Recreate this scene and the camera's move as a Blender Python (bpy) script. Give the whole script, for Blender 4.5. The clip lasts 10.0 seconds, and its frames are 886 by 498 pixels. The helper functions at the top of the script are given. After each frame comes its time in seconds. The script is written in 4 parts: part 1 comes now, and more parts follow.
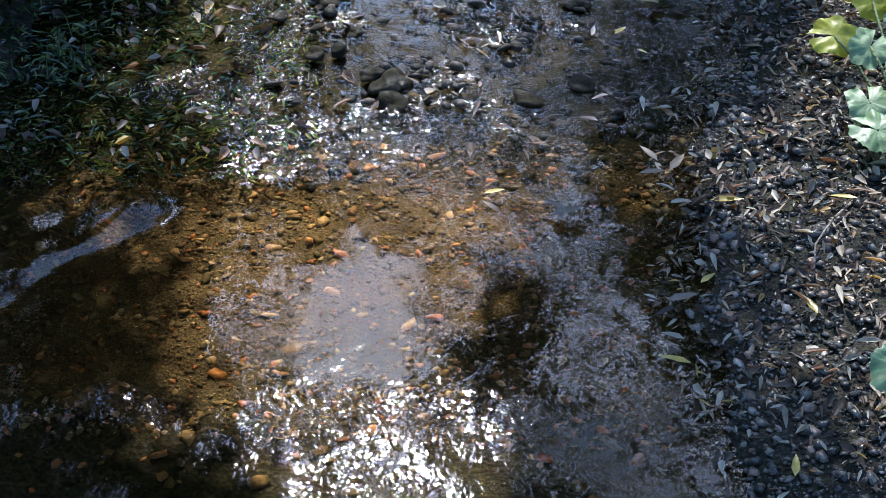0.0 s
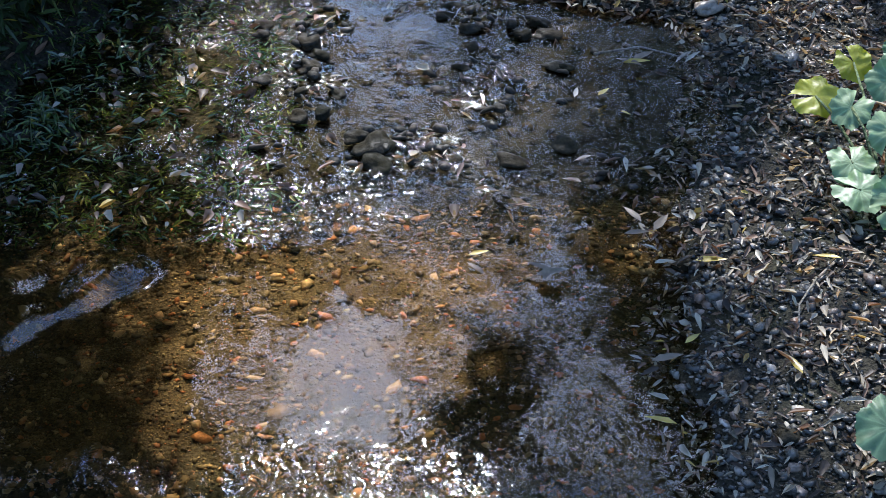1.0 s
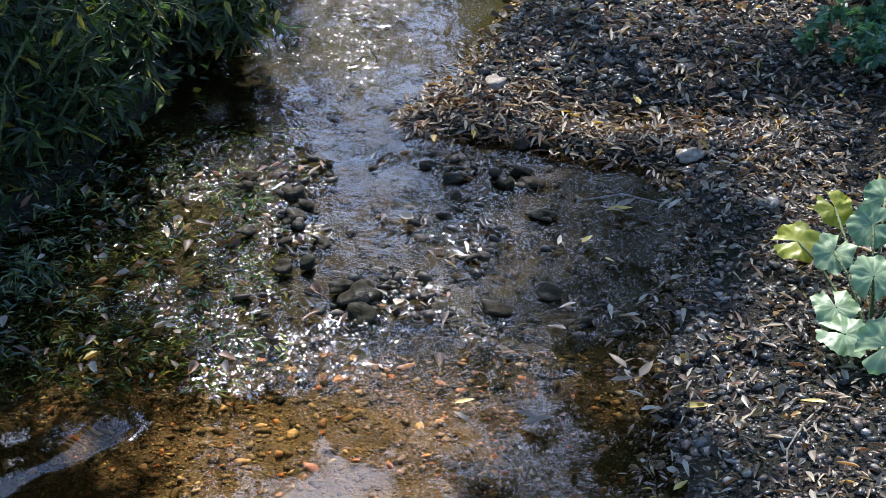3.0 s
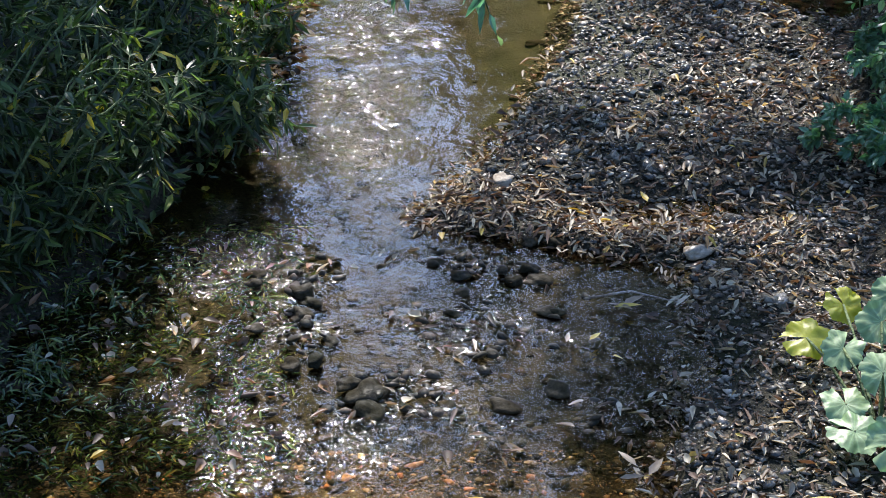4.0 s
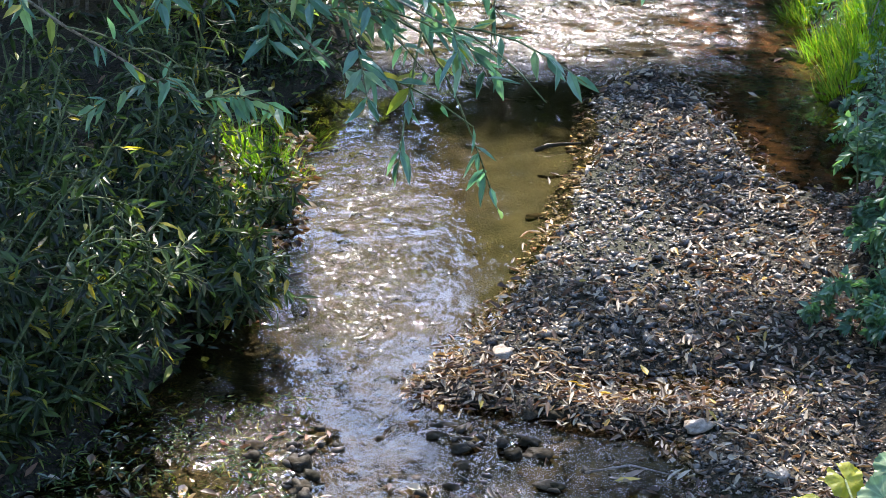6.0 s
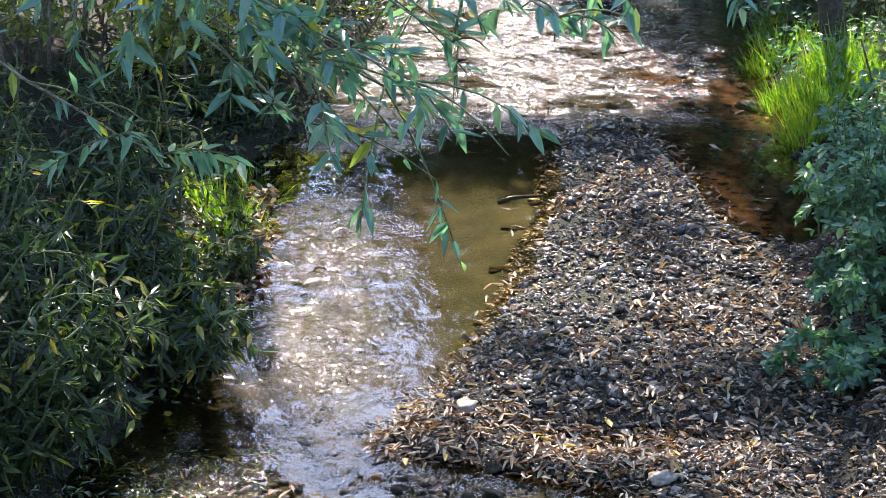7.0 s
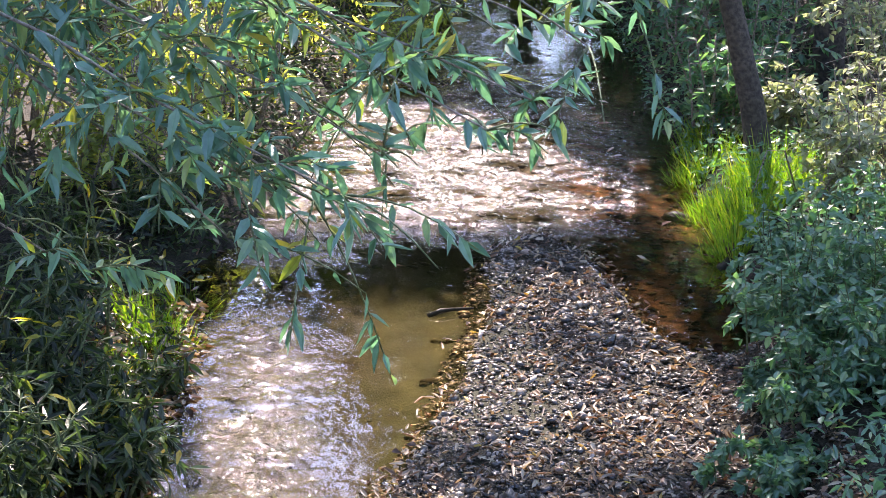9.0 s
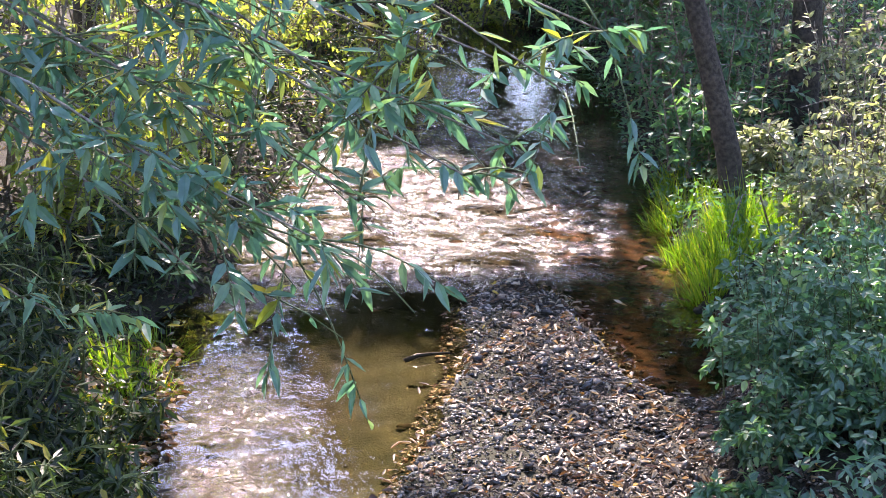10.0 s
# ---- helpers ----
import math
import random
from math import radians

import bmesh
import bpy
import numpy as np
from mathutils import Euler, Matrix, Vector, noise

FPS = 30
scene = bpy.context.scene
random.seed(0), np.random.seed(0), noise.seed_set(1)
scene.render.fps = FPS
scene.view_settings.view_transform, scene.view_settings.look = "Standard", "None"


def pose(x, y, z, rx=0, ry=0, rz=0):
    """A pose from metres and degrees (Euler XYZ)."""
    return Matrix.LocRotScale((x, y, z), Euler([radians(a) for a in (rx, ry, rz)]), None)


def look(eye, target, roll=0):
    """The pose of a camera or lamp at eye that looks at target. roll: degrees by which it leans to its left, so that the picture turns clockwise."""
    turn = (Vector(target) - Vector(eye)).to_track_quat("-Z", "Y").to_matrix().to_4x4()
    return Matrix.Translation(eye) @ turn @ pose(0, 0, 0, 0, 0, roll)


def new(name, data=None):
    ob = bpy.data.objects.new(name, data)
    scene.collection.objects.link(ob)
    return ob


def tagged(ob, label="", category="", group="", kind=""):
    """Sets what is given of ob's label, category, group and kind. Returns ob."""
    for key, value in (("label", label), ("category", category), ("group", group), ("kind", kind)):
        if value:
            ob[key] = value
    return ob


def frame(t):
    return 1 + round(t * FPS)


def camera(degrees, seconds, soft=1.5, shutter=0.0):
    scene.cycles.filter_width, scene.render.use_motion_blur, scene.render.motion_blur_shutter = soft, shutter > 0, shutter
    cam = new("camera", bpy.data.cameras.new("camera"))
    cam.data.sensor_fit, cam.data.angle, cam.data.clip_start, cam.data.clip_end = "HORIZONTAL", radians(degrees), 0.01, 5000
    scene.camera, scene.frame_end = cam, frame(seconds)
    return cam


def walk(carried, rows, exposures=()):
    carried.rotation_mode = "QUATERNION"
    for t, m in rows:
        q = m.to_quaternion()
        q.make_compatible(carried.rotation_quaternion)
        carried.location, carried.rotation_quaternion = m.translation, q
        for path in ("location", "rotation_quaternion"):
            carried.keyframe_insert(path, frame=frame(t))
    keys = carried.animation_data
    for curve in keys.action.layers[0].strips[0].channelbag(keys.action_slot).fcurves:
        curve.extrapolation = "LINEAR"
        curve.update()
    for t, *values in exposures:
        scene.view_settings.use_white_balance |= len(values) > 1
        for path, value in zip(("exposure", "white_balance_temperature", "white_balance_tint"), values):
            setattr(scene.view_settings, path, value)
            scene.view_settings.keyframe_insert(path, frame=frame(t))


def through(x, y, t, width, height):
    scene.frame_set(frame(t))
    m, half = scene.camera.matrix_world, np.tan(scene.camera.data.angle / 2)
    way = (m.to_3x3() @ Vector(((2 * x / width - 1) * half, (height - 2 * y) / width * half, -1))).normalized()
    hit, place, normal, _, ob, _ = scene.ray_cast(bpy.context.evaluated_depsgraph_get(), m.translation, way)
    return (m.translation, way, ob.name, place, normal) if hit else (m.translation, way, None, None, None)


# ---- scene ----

# ---------------------------------------------------------------- camera
EYE = (0.0, 0.0, 3.9)
cam = camera(27, 10.0, soft=0.8)


def aimed(yaw, pitch, roll):
    """The camera at EYE; yaw to the left of +y and pitch upwards, in degrees."""
    a, b = radians(yaw), radians(pitch)
    way = (-math.sin(a) * math.cos(b), math.cos(a) * math.cos(b), math.sin(b))
    return look(EYE, tuple(e + 10 * w for e, w in zip(EYE, way)), roll)


AIMS = [
    (0, 1.77, -37.06, 0.15),
    (0.5, 1.52, -36.30, 0.18),
    (1, 1.18, -35.14, 0.18),
    (1.5, 1.04, -34.08, -0.09),
    (2, 0.87, -32.96, -0.14),
    (3.3, 0.61, -29.53, -0.06),
    (3.5, 0.69, -28.79, -0.10),
    (4, 0.90, -27.51, -0.34),
    (4.5, 1.03, -25.96, -0.58),
    (5, 1.19, -24.67, -0.29),
    (5.5, 1.20, -23.38, -0.17),
    (6, 0.88, -22.17, 0.01),
    (6.2, 0.66, -21.79, 0.12),
    (7.5, -0.94, -19.79, 0.13),
    (8, -1.48, -18.95, 0.20),
    (8.5, -2.08, -17.96, 0.36),
    (9, -2.62, -17.01, 0.36),
    (9.5, -3.03, -16.22, 0.39),
    (10, -3.37, -15.62, 0.45),
]
walk(cam, [(t, aimed(yaw, pitch, roll)) for t, yaw, pitch, roll in AIMS],
     exposures=[(0, 1.7, 5700, 10), (3, 1.82, 6050, 12), (4.5, 2.08, 6350, 11), (6, 2.5, 6550, 15), (7.5, 2.64, 6750, 20), (10, 2.76, 7000, 31)])

# ---------------------------------------------------------------- light
SUN_ELEVATION, SUN_LEFT = 45.5, 4.0       # degrees; the sun stands ahead, a little to the left of +y
ce, se = math.cos(radians(SUN_ELEVATION)), math.sin(radians(SUN_ELEVATION))
SUN_WAY = np.array([-math.sin(radians(SUN_LEFT)) * ce, math.cos(radians(SUN_LEFT)) * ce, se])

world = bpy.data.worlds.new("sky")
scene.world = world
world.use_nodes = True
wt = world.node_tree
sky = wt.nodes.new("ShaderNodeTexSky")
sky.sky_type, sky.sun_disc = "NISHITA", False
sky.sun_elevation, sky.sun_rotation = radians(SUN_ELEVATION), radians(-SUN_LEFT)
sky.dust_density, sky.ozone_density = 0.5, 3.5
wt.links.new(sky.outputs["Color"], wt.nodes["Background"].inputs["Color"])
wt.nodes["Background"].inputs["Strength"].default_value = 0.15

sun = new("sun", bpy.data.lights.new("sun", "SUN"))
sun.data.energy, sun.data.angle, sun.data.color = 2.8, radians(0.6), (1.0, 0.945, 0.86)
sun.matrix_world = look(tuple(SUN_WAY * 60), (0, 0, 0))

# ---------------------------------------------------------------- materials


def material(name):
    m = bpy.data.materials.new(name)
    m.use_nodes = True
    nt = m.node_tree
    return m, nt, nt.nodes["Principled BSDF"], nt.nodes["Material Output"]


def node(nt, kind, **values):
    n = nt.nodes.new(kind)
    for key, value in values.items():
        n.inputs[key.replace("_", " ")].default_value = value
    return n


def ramp(nt, source, stops):
    r = nt.nodes.new("ShaderNodeValToRGB")
    el = r.color_ramp.elements
    while len(el) < len(stops):
        el.new(0.5)
    for e, (at, col) in zip(el, stops):
        e.position, e.color = at, (*col, 1)
    nt.links.new(source, r.inputs["Fac"])
    return r.outputs["Color"]


def mixed(nt, kind, fac, a, b):
    m = nt.nodes.new("ShaderNodeMix")
    m.data_type, m.blend_type = "RGBA", kind
    for slot, value in ((0, fac), (6, a), (7, b)):
        if isinstance(value, (int, float, tuple)):
            m.inputs[slot].default_value = value
        else:
            nt.links.new(value, m.inputs[slot])
    return m.outputs[2]


def bump(nt, bsdf, height, strength, distance):
    b = node(nt, "ShaderNodeBump", Strength=strength, Distance=distance)
    nt.links.new(height, b.inputs["Height"])
    nt.links.new(b.outputs["Normal"], bsdf.inputs["Normal"])


def world_noise(nt, scale, detail=4.0):
    g = nt.nodes.new("ShaderNodeNewGeometry")
    n = node(nt, "ShaderNodeTexNoise", Scale=scale, Detail=detail)
    nt.links.new(g.outputs["Position"], n.inputs["Vector"])
    return n.outputs["Fac"]


def stone_material(name, stops, rough, single=False, gloss=0.5):
    """Wet stone; the stops give the stones' colours, one at random for each stone."""
    m, nt, bsdf, _ = material(name)
    if single:
        pick = nt.nodes.new("ShaderNodeObjectInfo").outputs["Random"]
    else:
        pick = nt.nodes.new("ShaderNodeNewGeometry").outputs["Random Per Island"]
    base = ramp(nt, pick, stops)
    bsdf.inputs["Specular IOR Level"].default_value = gloss
    mottled = mixed(nt, "MULTIPLY", 0.8, base, ramp(nt, world_noise(nt, 55), [(0.3, (0.5, 0.48, 0.45)), (0.7, (1.15, 1.12, 1.1))]))
    spread = mixed(nt, "MULTIPLY", 0.7, mottled, ramp(nt, world_noise(nt, 4), [(0.35, (0.55, 0.55, 0.5)), (0.65, (1, 1, 1))]))
    nt.links.new(spread, bsdf.inputs["Base Color"])
    nt.links.new(ramp(nt, world_noise(nt, 9), [(0.35, (rough * 0.5,) * 3), (0.65, (rough * 1.9,) * 3)]), bsdf.inputs["Roughness"])
    bump(nt, bsdf, world_noise(nt, 70, 8), 0.55, 0.008)
    return m


def leaf_material(name, stops, through, rough=0.34, glow=0.45, single=False, gloss=0.75):
    """A leaf: one colour of the stops for each leaf, a gloss on top, and light that shines through."""
    m, nt, bsdf, out = material(name)
    pick = nt.nodes.new("ShaderNodeObjectInfo").outputs["Random"] if single else nt.nodes.new("ShaderNodeNewGeometry").outputs["Random Per Island"]
    base = mixed(nt, "MULTIPLY", 0.6, ramp(nt, pick, stops), ramp(nt, world_noise(nt, 35), [(0.3, (0.6, 0.62, 0.5)), (0.7, (1.1, 1.1, 1.0))]))
    nt.links.new(base, bsdf.inputs["Base Color"])
    bsdf.inputs["Roughness"].default_value = rough
    bsdf.inputs["Specular IOR Level"].default_value = gloss
    bump(nt, bsdf, world_noise(nt, 120), 0.25, 0.003)
    tr = nt.nodes.new("ShaderNodeBsdfTranslucent")
    nt.links.new(mixed(nt, "MULTIPLY", 1.0, base, (*through, 1)), tr.inputs["Color"])
    mx = nt.nodes.new("ShaderNodeMixShader")
    mx.inputs[0].default_value = glow
    nt.links.new(bsdf.outputs[0], mx.inputs[1])
    nt.links.new(tr.outputs[0], mx.inputs[2])
    nt.links.new(mx.outputs[0], out.inputs["Surface"])
    return m


def veined(m):
    """Pale veins that run out from the stalk of a round leaf."""
    nt = m.node_tree
    bsdf = nt.nodes["Principled BSDF"]
    base = bsdf.inputs["Base Color"].links[0].from_socket
    at = nt.nodes.new("ShaderNodeTexCoord")
    turn = nt.nodes.new("ShaderNodeTexGradient")
    turn.gradient_type = "RADIAL"
    nt.links.new(at.outputs["Object"], turn.inputs["Vector"])
    wave = nt.nodes.new("ShaderNodeMath")
    wave.operation = "PINGPONG"
    wave.inputs[1].default_value = 1 / 26
    nt.links.new(turn.outputs["Fac"], wave.inputs[0])
    pale = ramp(nt, wave.outputs[0], [(0.0, (1.5, 1.45, 1.4)), (0.012, (1.0, 1.0, 1.0)), (0.038, (0.72, 0.76, 0.7))])
    nt.links.new(mixed(nt, "MULTIPLY", 1.0, base, pale), bsdf.inputs["Base Color"])
    return m


def bark_material(name, dark, light, scale=30):
    m, nt, bsdf, _ = material(name)
    f = world_noise(nt, scale, 6)
    nt.links.new(mixed(nt, "MULTIPLY", 0.6, ramp(nt, f, [(0.35, dark), (0.65, light)]),
                       ramp(nt, world_noise(nt, 5), [(0.3, (0.5, 0.55, 0.45)), (0.7, (1, 1, 1))])), bsdf.inputs["Base Color"])
    bsdf.inputs["Roughness"].default_value = 0.85
    bump(nt, bsdf, f, 0.8, 0.02)
    return m


def ground_material():
    """Dark wet silt and grit, mossy here and there; dry earth with litter on the banks."""
    m, nt, bsdf, _ = material("silt_and_earth")
    fine = world_noise(nt, 70, 6)
    base = ramp(nt, fine, [(0.3, (0.009, 0.008, 0.006)), (0.5, (0.023, 0.021, 0.014)), (0.72, (0.058, 0.049, 0.031))])
    moss = ramp(nt, world_noise(nt, 2.2), [(0.5, (1, 1, 1)), (0.66, (0.62, 0.75, 0.4))])
    silt = nt.nodes.new("ShaderNodeAttribute")
    silt.attribute_name = "silt"
    olive = ramp(nt, world_noise(nt, 5, 3), [(0.3, (0.019, 0.022, 0.011)), (0.7, (0.036, 0.037, 0.018))])
    sand, rust = nt.nodes.new("ShaderNodeAttribute"), nt.nodes.new("ShaderNodeAttribute")
    sand.attribute_name, rust.attribute_name = "sand", "rust"
    golden = mixed(nt, "MULTIPLY", 0.8, ramp(nt, world_noise(nt, 150, 3), [(0.3, (0.028, 0.019, 0.009)), (0.5, (0.085, 0.058, 0.026)), (0.72, (0.19, 0.14, 0.07))]),
                   ramp(nt, world_noise(nt, 7), [(0.35, (0.45, 0.42, 0.36)), (0.65, (1, 1, 1))]))
    amber = ramp(nt, world_noise(nt, 9), [(0.35, (0.014, 0.009, 0.006)), (0.65, (0.09, 0.042, 0.018))])
    earth = mixed(nt, "MIX", sand.outputs["Fac"], mixed(nt, "MULTIPLY", 0.8, base, moss), golden)
    nt.links.new(mixed(nt, "MIX", silt.outputs["Fac"], mixed(nt, "MIX", rust.outputs["Fac"], earth, amber), olive), bsdf.inputs["Base Color"])
    bsdf.inputs["Roughness"].default_value = 0.7
    bsdf.inputs["Specular IOR Level"].default_value = 0.12
    bump(nt, bsdf, fine, 0.7, 0.02)
    return m


def water_material():
    """Clear, slightly tea-coloured water: ripples bend it, a mirror film lies over it."""
    m, nt, bsdf, out = material("brook_water")
    nt.nodes.remove(bsdf)
    g = nt.nodes.new("ShaderNodeNewGeometry")
    at = nt.nodes.new("ShaderNodeAttribute")
    at.attribute_name = "ripple"
    stretch = nt.nodes.new("ShaderNodeMapping")
    stretch.inputs["Scale"].default_value = (1.0, 0.75, 1.0)
    nt.links.new(g.outputs["Position"], stretch.inputs["Vector"])
    a = node(nt, "ShaderNodeTexNoise", Scale=13.0, Detail=1.5, Distortion=1.6)
    fine = node(nt, "ShaderNodeTexNoise", Scale=46.0, Detail=1.0, Distortion=0.8)
    tall = nt.nodes.new("ShaderNodeMath")
    tall.operation, tall.inputs[1].default_value = "MULTIPLY_ADD", 0.24
    for n in (a, fine):
        nt.links.new(stretch.outputs["Vector"], n.inputs["Vector"])
    nt.links.new(fine.outputs["Fac"], tall.inputs[0])
    nt.links.new(a.outputs["Fac"], tall.inputs[2])
    bp = node(nt, "ShaderNodeBump", Distance=0.05)
    nt.links.new(tall.outputs[0], bp.inputs["Height"])
    nt.links.new(at.outputs["Fac"], bp.inputs["Strength"])
    rough = nt.nodes.new("ShaderNodeMapRange")
    rough.inputs["From Min"].default_value, rough.inputs["From Max"].default_value = 0.1, 0.9
    rough.inputs["To Min"].default_value, rough.inputs["To Max"].default_value = 0.025, 0.16
    broken = nt.nodes.new("ShaderNodeAttribute")
    broken.attribute_name = "broken"
    nt.links.new(broken.outputs["Fac"], rough.inputs["Value"])
    fr = node(nt, "ShaderNodeFresnel", IOR=1.58)
    gl = node(nt, "ShaderNodeBsdfGlossy", Roughness=0.05)
    rf = node(nt, "ShaderNodeBsdfRefraction", Roughness=0.0, IOR=1.33)
    rf.inputs["Color"].default_value = (0.93, 0.8, 0.52, 1)
    nt.links.new(rough.outputs["Result"], gl.inputs["Roughness"])
    for n in (fr, gl, rf):
        nt.links.new(bp.outputs["Normal"], n.inputs["Normal"])
    mx = nt.nodes.new("ShaderNodeMixShader")
    for slot, src in ((0, fr), (1, rf), (2, gl)):
        nt.links.new(src.outputs[0], mx.inputs[slot])
    nt.links.new(mx.outputs[0], out.inputs["Surface"])
    return m


GREY = [(0.0, (0.028, 0.026, 0.024)), (0.35, (0.075, 0.07, 0.06)), (0.6, (0.15, 0.135, 0.11)), (0.8, (0.27, 0.24, 0.2)), (0.92, (0.2, 0.11, 0.065)), (1.0, (0.55, 0.5, 0.43))]
GOLD = [(0.0, (0.04, 0.03, 0.018)), (0.25, (0.11, 0.08, 0.04)), (0.5, (0.2, 0.14, 0.065)), (0.7, (0.16, 0.1, 0.05)), (0.82, (0.36, 0.27, 0.14)), (0.9, (0.34, 0.12, 0.04)), (1.0, (0.08, 0.065, 0.04))]
M_GRAVEL = stone_material("wet_grey_gravel", GREY, 0.22, gloss=0.45)
M_PEBBLE = stone_material("wet_grey_pebble", GREY, 0.26, single=True, gloss=0.4)
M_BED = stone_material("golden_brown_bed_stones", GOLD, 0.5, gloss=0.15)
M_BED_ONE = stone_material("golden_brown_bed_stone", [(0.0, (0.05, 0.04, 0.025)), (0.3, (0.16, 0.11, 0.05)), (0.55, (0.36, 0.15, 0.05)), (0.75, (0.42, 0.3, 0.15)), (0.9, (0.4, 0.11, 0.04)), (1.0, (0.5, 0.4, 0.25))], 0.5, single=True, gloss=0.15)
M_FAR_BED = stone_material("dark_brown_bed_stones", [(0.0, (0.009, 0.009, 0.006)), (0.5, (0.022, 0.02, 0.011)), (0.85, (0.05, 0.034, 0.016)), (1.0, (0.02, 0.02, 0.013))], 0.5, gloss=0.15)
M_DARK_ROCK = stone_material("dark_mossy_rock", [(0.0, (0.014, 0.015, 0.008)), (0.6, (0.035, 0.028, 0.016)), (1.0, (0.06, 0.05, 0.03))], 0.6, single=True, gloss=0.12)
M_PALE_ROCK = stone_material("pale_buff_rock", [(0.0, (0.3, 0.25, 0.19)), (1.0, (0.36, 0.31, 0.25))], 0.5, single=True)
M_GROUND = ground_material()
M_WATER = water_material()
# shade of the left-bank thicket is put into these near-black greens
SHADED_WILLOW_STOPS = [(0.0, (0.01, 0.02, 0.009)), (0.55, (0.028, 0.052, 0.024)), (0.88, (0.07, 0.115, 0.05)), (0.94, (0.15, 0.21, 0.08)), (0.96, (0.3, 0.27, 0.04)), (1.0, (0.42, 0.3, 0.05))]
# the pale cream of leaves in sun is put into the elder's colour
M_ELDER_LIT = leaf_material("sunlit_elder_leaf", [(0.0, (0.14, 0.19, 0.1)), (0.5, (0.28, 0.32, 0.21)), (1.0, (0.47, 0.49, 0.37))], (1.25, 1.3, 0.7), rough=0.4, glow=0.5)
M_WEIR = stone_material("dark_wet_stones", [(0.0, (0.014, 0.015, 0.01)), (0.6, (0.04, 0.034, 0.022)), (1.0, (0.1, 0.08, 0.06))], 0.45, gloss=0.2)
M_WILLOW_SHADED = leaf_material("shaded_willow_leaf", SHADED_WILLOW_STOPS, (1.5, 1.7, 0.6), gloss=0.45)
# blue skylight on the hanging leaves is put into their teal colour
M_SKYLIT_WILLOW_ONE = leaf_material("skylit_hanging_willow_leaf", [(0.0, (0.085, 0.19, 0.16)), (0.6, (0.14, 0.275, 0.22)), (0.88, (0.23, 0.34, 0.19)), (0.95, (0.34, 0.34, 0.05)), (1.0, (0.48, 0.34, 0.05))], (1.1, 1.5, 0.85), single=True)
M_WEED = leaf_material("water_weed_leaf", [(0.0, (0.016, 0.034, 0.014)), (0.6, (0.06, 0.1, 0.034)), (0.9, (0.16, 0.2, 0.06)), (1.0, (0.24, 0.19, 0.06))], (1.3, 1.5, 0.5), rough=0.2, glow=0.25)
# sunlight and pale glints of the far bank are put into these colours
M_SHRUB_LIT = leaf_material("sunlit_shrub_leaf", [(0.0, (0.15, 0.22, 0.08)), (0.6, (0.3, 0.37, 0.13)), (1.0, (0.52, 0.5, 0.24))], (1.8, 1.8, 0.5), glow=0.55)
# blue cast of open-sky shade is put into the right bank's greens
M_NETTLE_SKYLIT = leaf_material("skylit_nettle_leaf", [(0.0, (0.06, 0.145, 0.11)), (0.8, (0.12, 0.24, 0.165)), (1.0, (0.26, 0.37, 0.2))], (1.3, 1.7, 0.6))
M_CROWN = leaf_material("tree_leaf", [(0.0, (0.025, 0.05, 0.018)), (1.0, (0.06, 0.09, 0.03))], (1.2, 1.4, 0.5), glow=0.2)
M_BUTTERBUR = leaf_material("butterbur_leaf", [(0.0, (0.19, 0.29, 0.13)), (1.0, (0.29, 0.38, 0.19))], (0.8, 1.2, 0.5), rough=0.5, glow=0.3, single=True)
veined(M_BUTTERBUR)
M_YELLOWING = leaf_material("yellowing_butterbur_leaf", [(0.0, (0.42, 0.44, 0.02)), (1.0, (0.5, 0.48, 0.03))], (1.5, 1.5, 0.4), rough=0.45)
M_GRASS = leaf_material("grass_blade", [(0.0, (0.06, 0.14, 0.02)), (0.7, (0.14, 0.26, 0.03)), (1.0, (0.3, 0.3, 0.08))], (1.7, 2.0, 0.35), rough=0.4, glow=0.55)
M_LITTER = leaf_material("dead_leaf", [(0.0, (0.04, 0.027, 0.02)), (0.35, (0.12, 0.085, 0.062)), (0.48, (0.22, 0.12, 0.075)), (0.6, (0.25, 0.2, 0.15)), (0.82, (0.44, 0.37, 0.28)), (0.95, (0.55, 0.48, 0.38)), (0.97, (0.36, 0.2, 0.1)), (1.0, (0.5, 0.38, 0.07))], (1.3, 1.0, 0.6), rough=0.5, glow=0.2, gloss=0.3)
M_YELLOW_LEAF = leaf_material("yellow_dead_leaf", [(0.0, (0.5, 0.33, 0.04)), (1.0, (0.55, 0.42, 0.08))], (1.4, 1.2, 0.5), rough=0.35, glow=0.3)
M_BARK = bark_material("grey_brown_bark", (0.035, 0.027, 0.02), (0.1, 0.08, 0.062))
M_TWIG = bark_material("dry_twig_bark", (0.14, 0.11, 0.08), (0.36, 0.31, 0.25), 60)
M_STEM = bark_material("green_stem", (0.07, 0.1, 0.04), (0.16, 0.2, 0.08), 60)

# ---------------------------------------------------------------- mesh helpers
rng = np.random.default_rng(7)


def mesh_object(name, verts, faces, mat, parent=None, smooth=True):
    me = bpy.data.meshes.new(name)
    me.from_pydata(np.asarray(verts, float).tolist(), [], faces if isinstance(faces, list) else faces.tolist())
    me.materials.append(mat)
    if smooth:
        me.polygons.foreach_set("use_smooth", np.ones(len(me.polygons), bool))
    me.update()
    ob = new(name, me)
    if parent is not None:
        ob.parent = parent
    return ob


def empty(name, x, y, z):
    ob = new(name)
    ob.location = (x, y, z)
    return ob


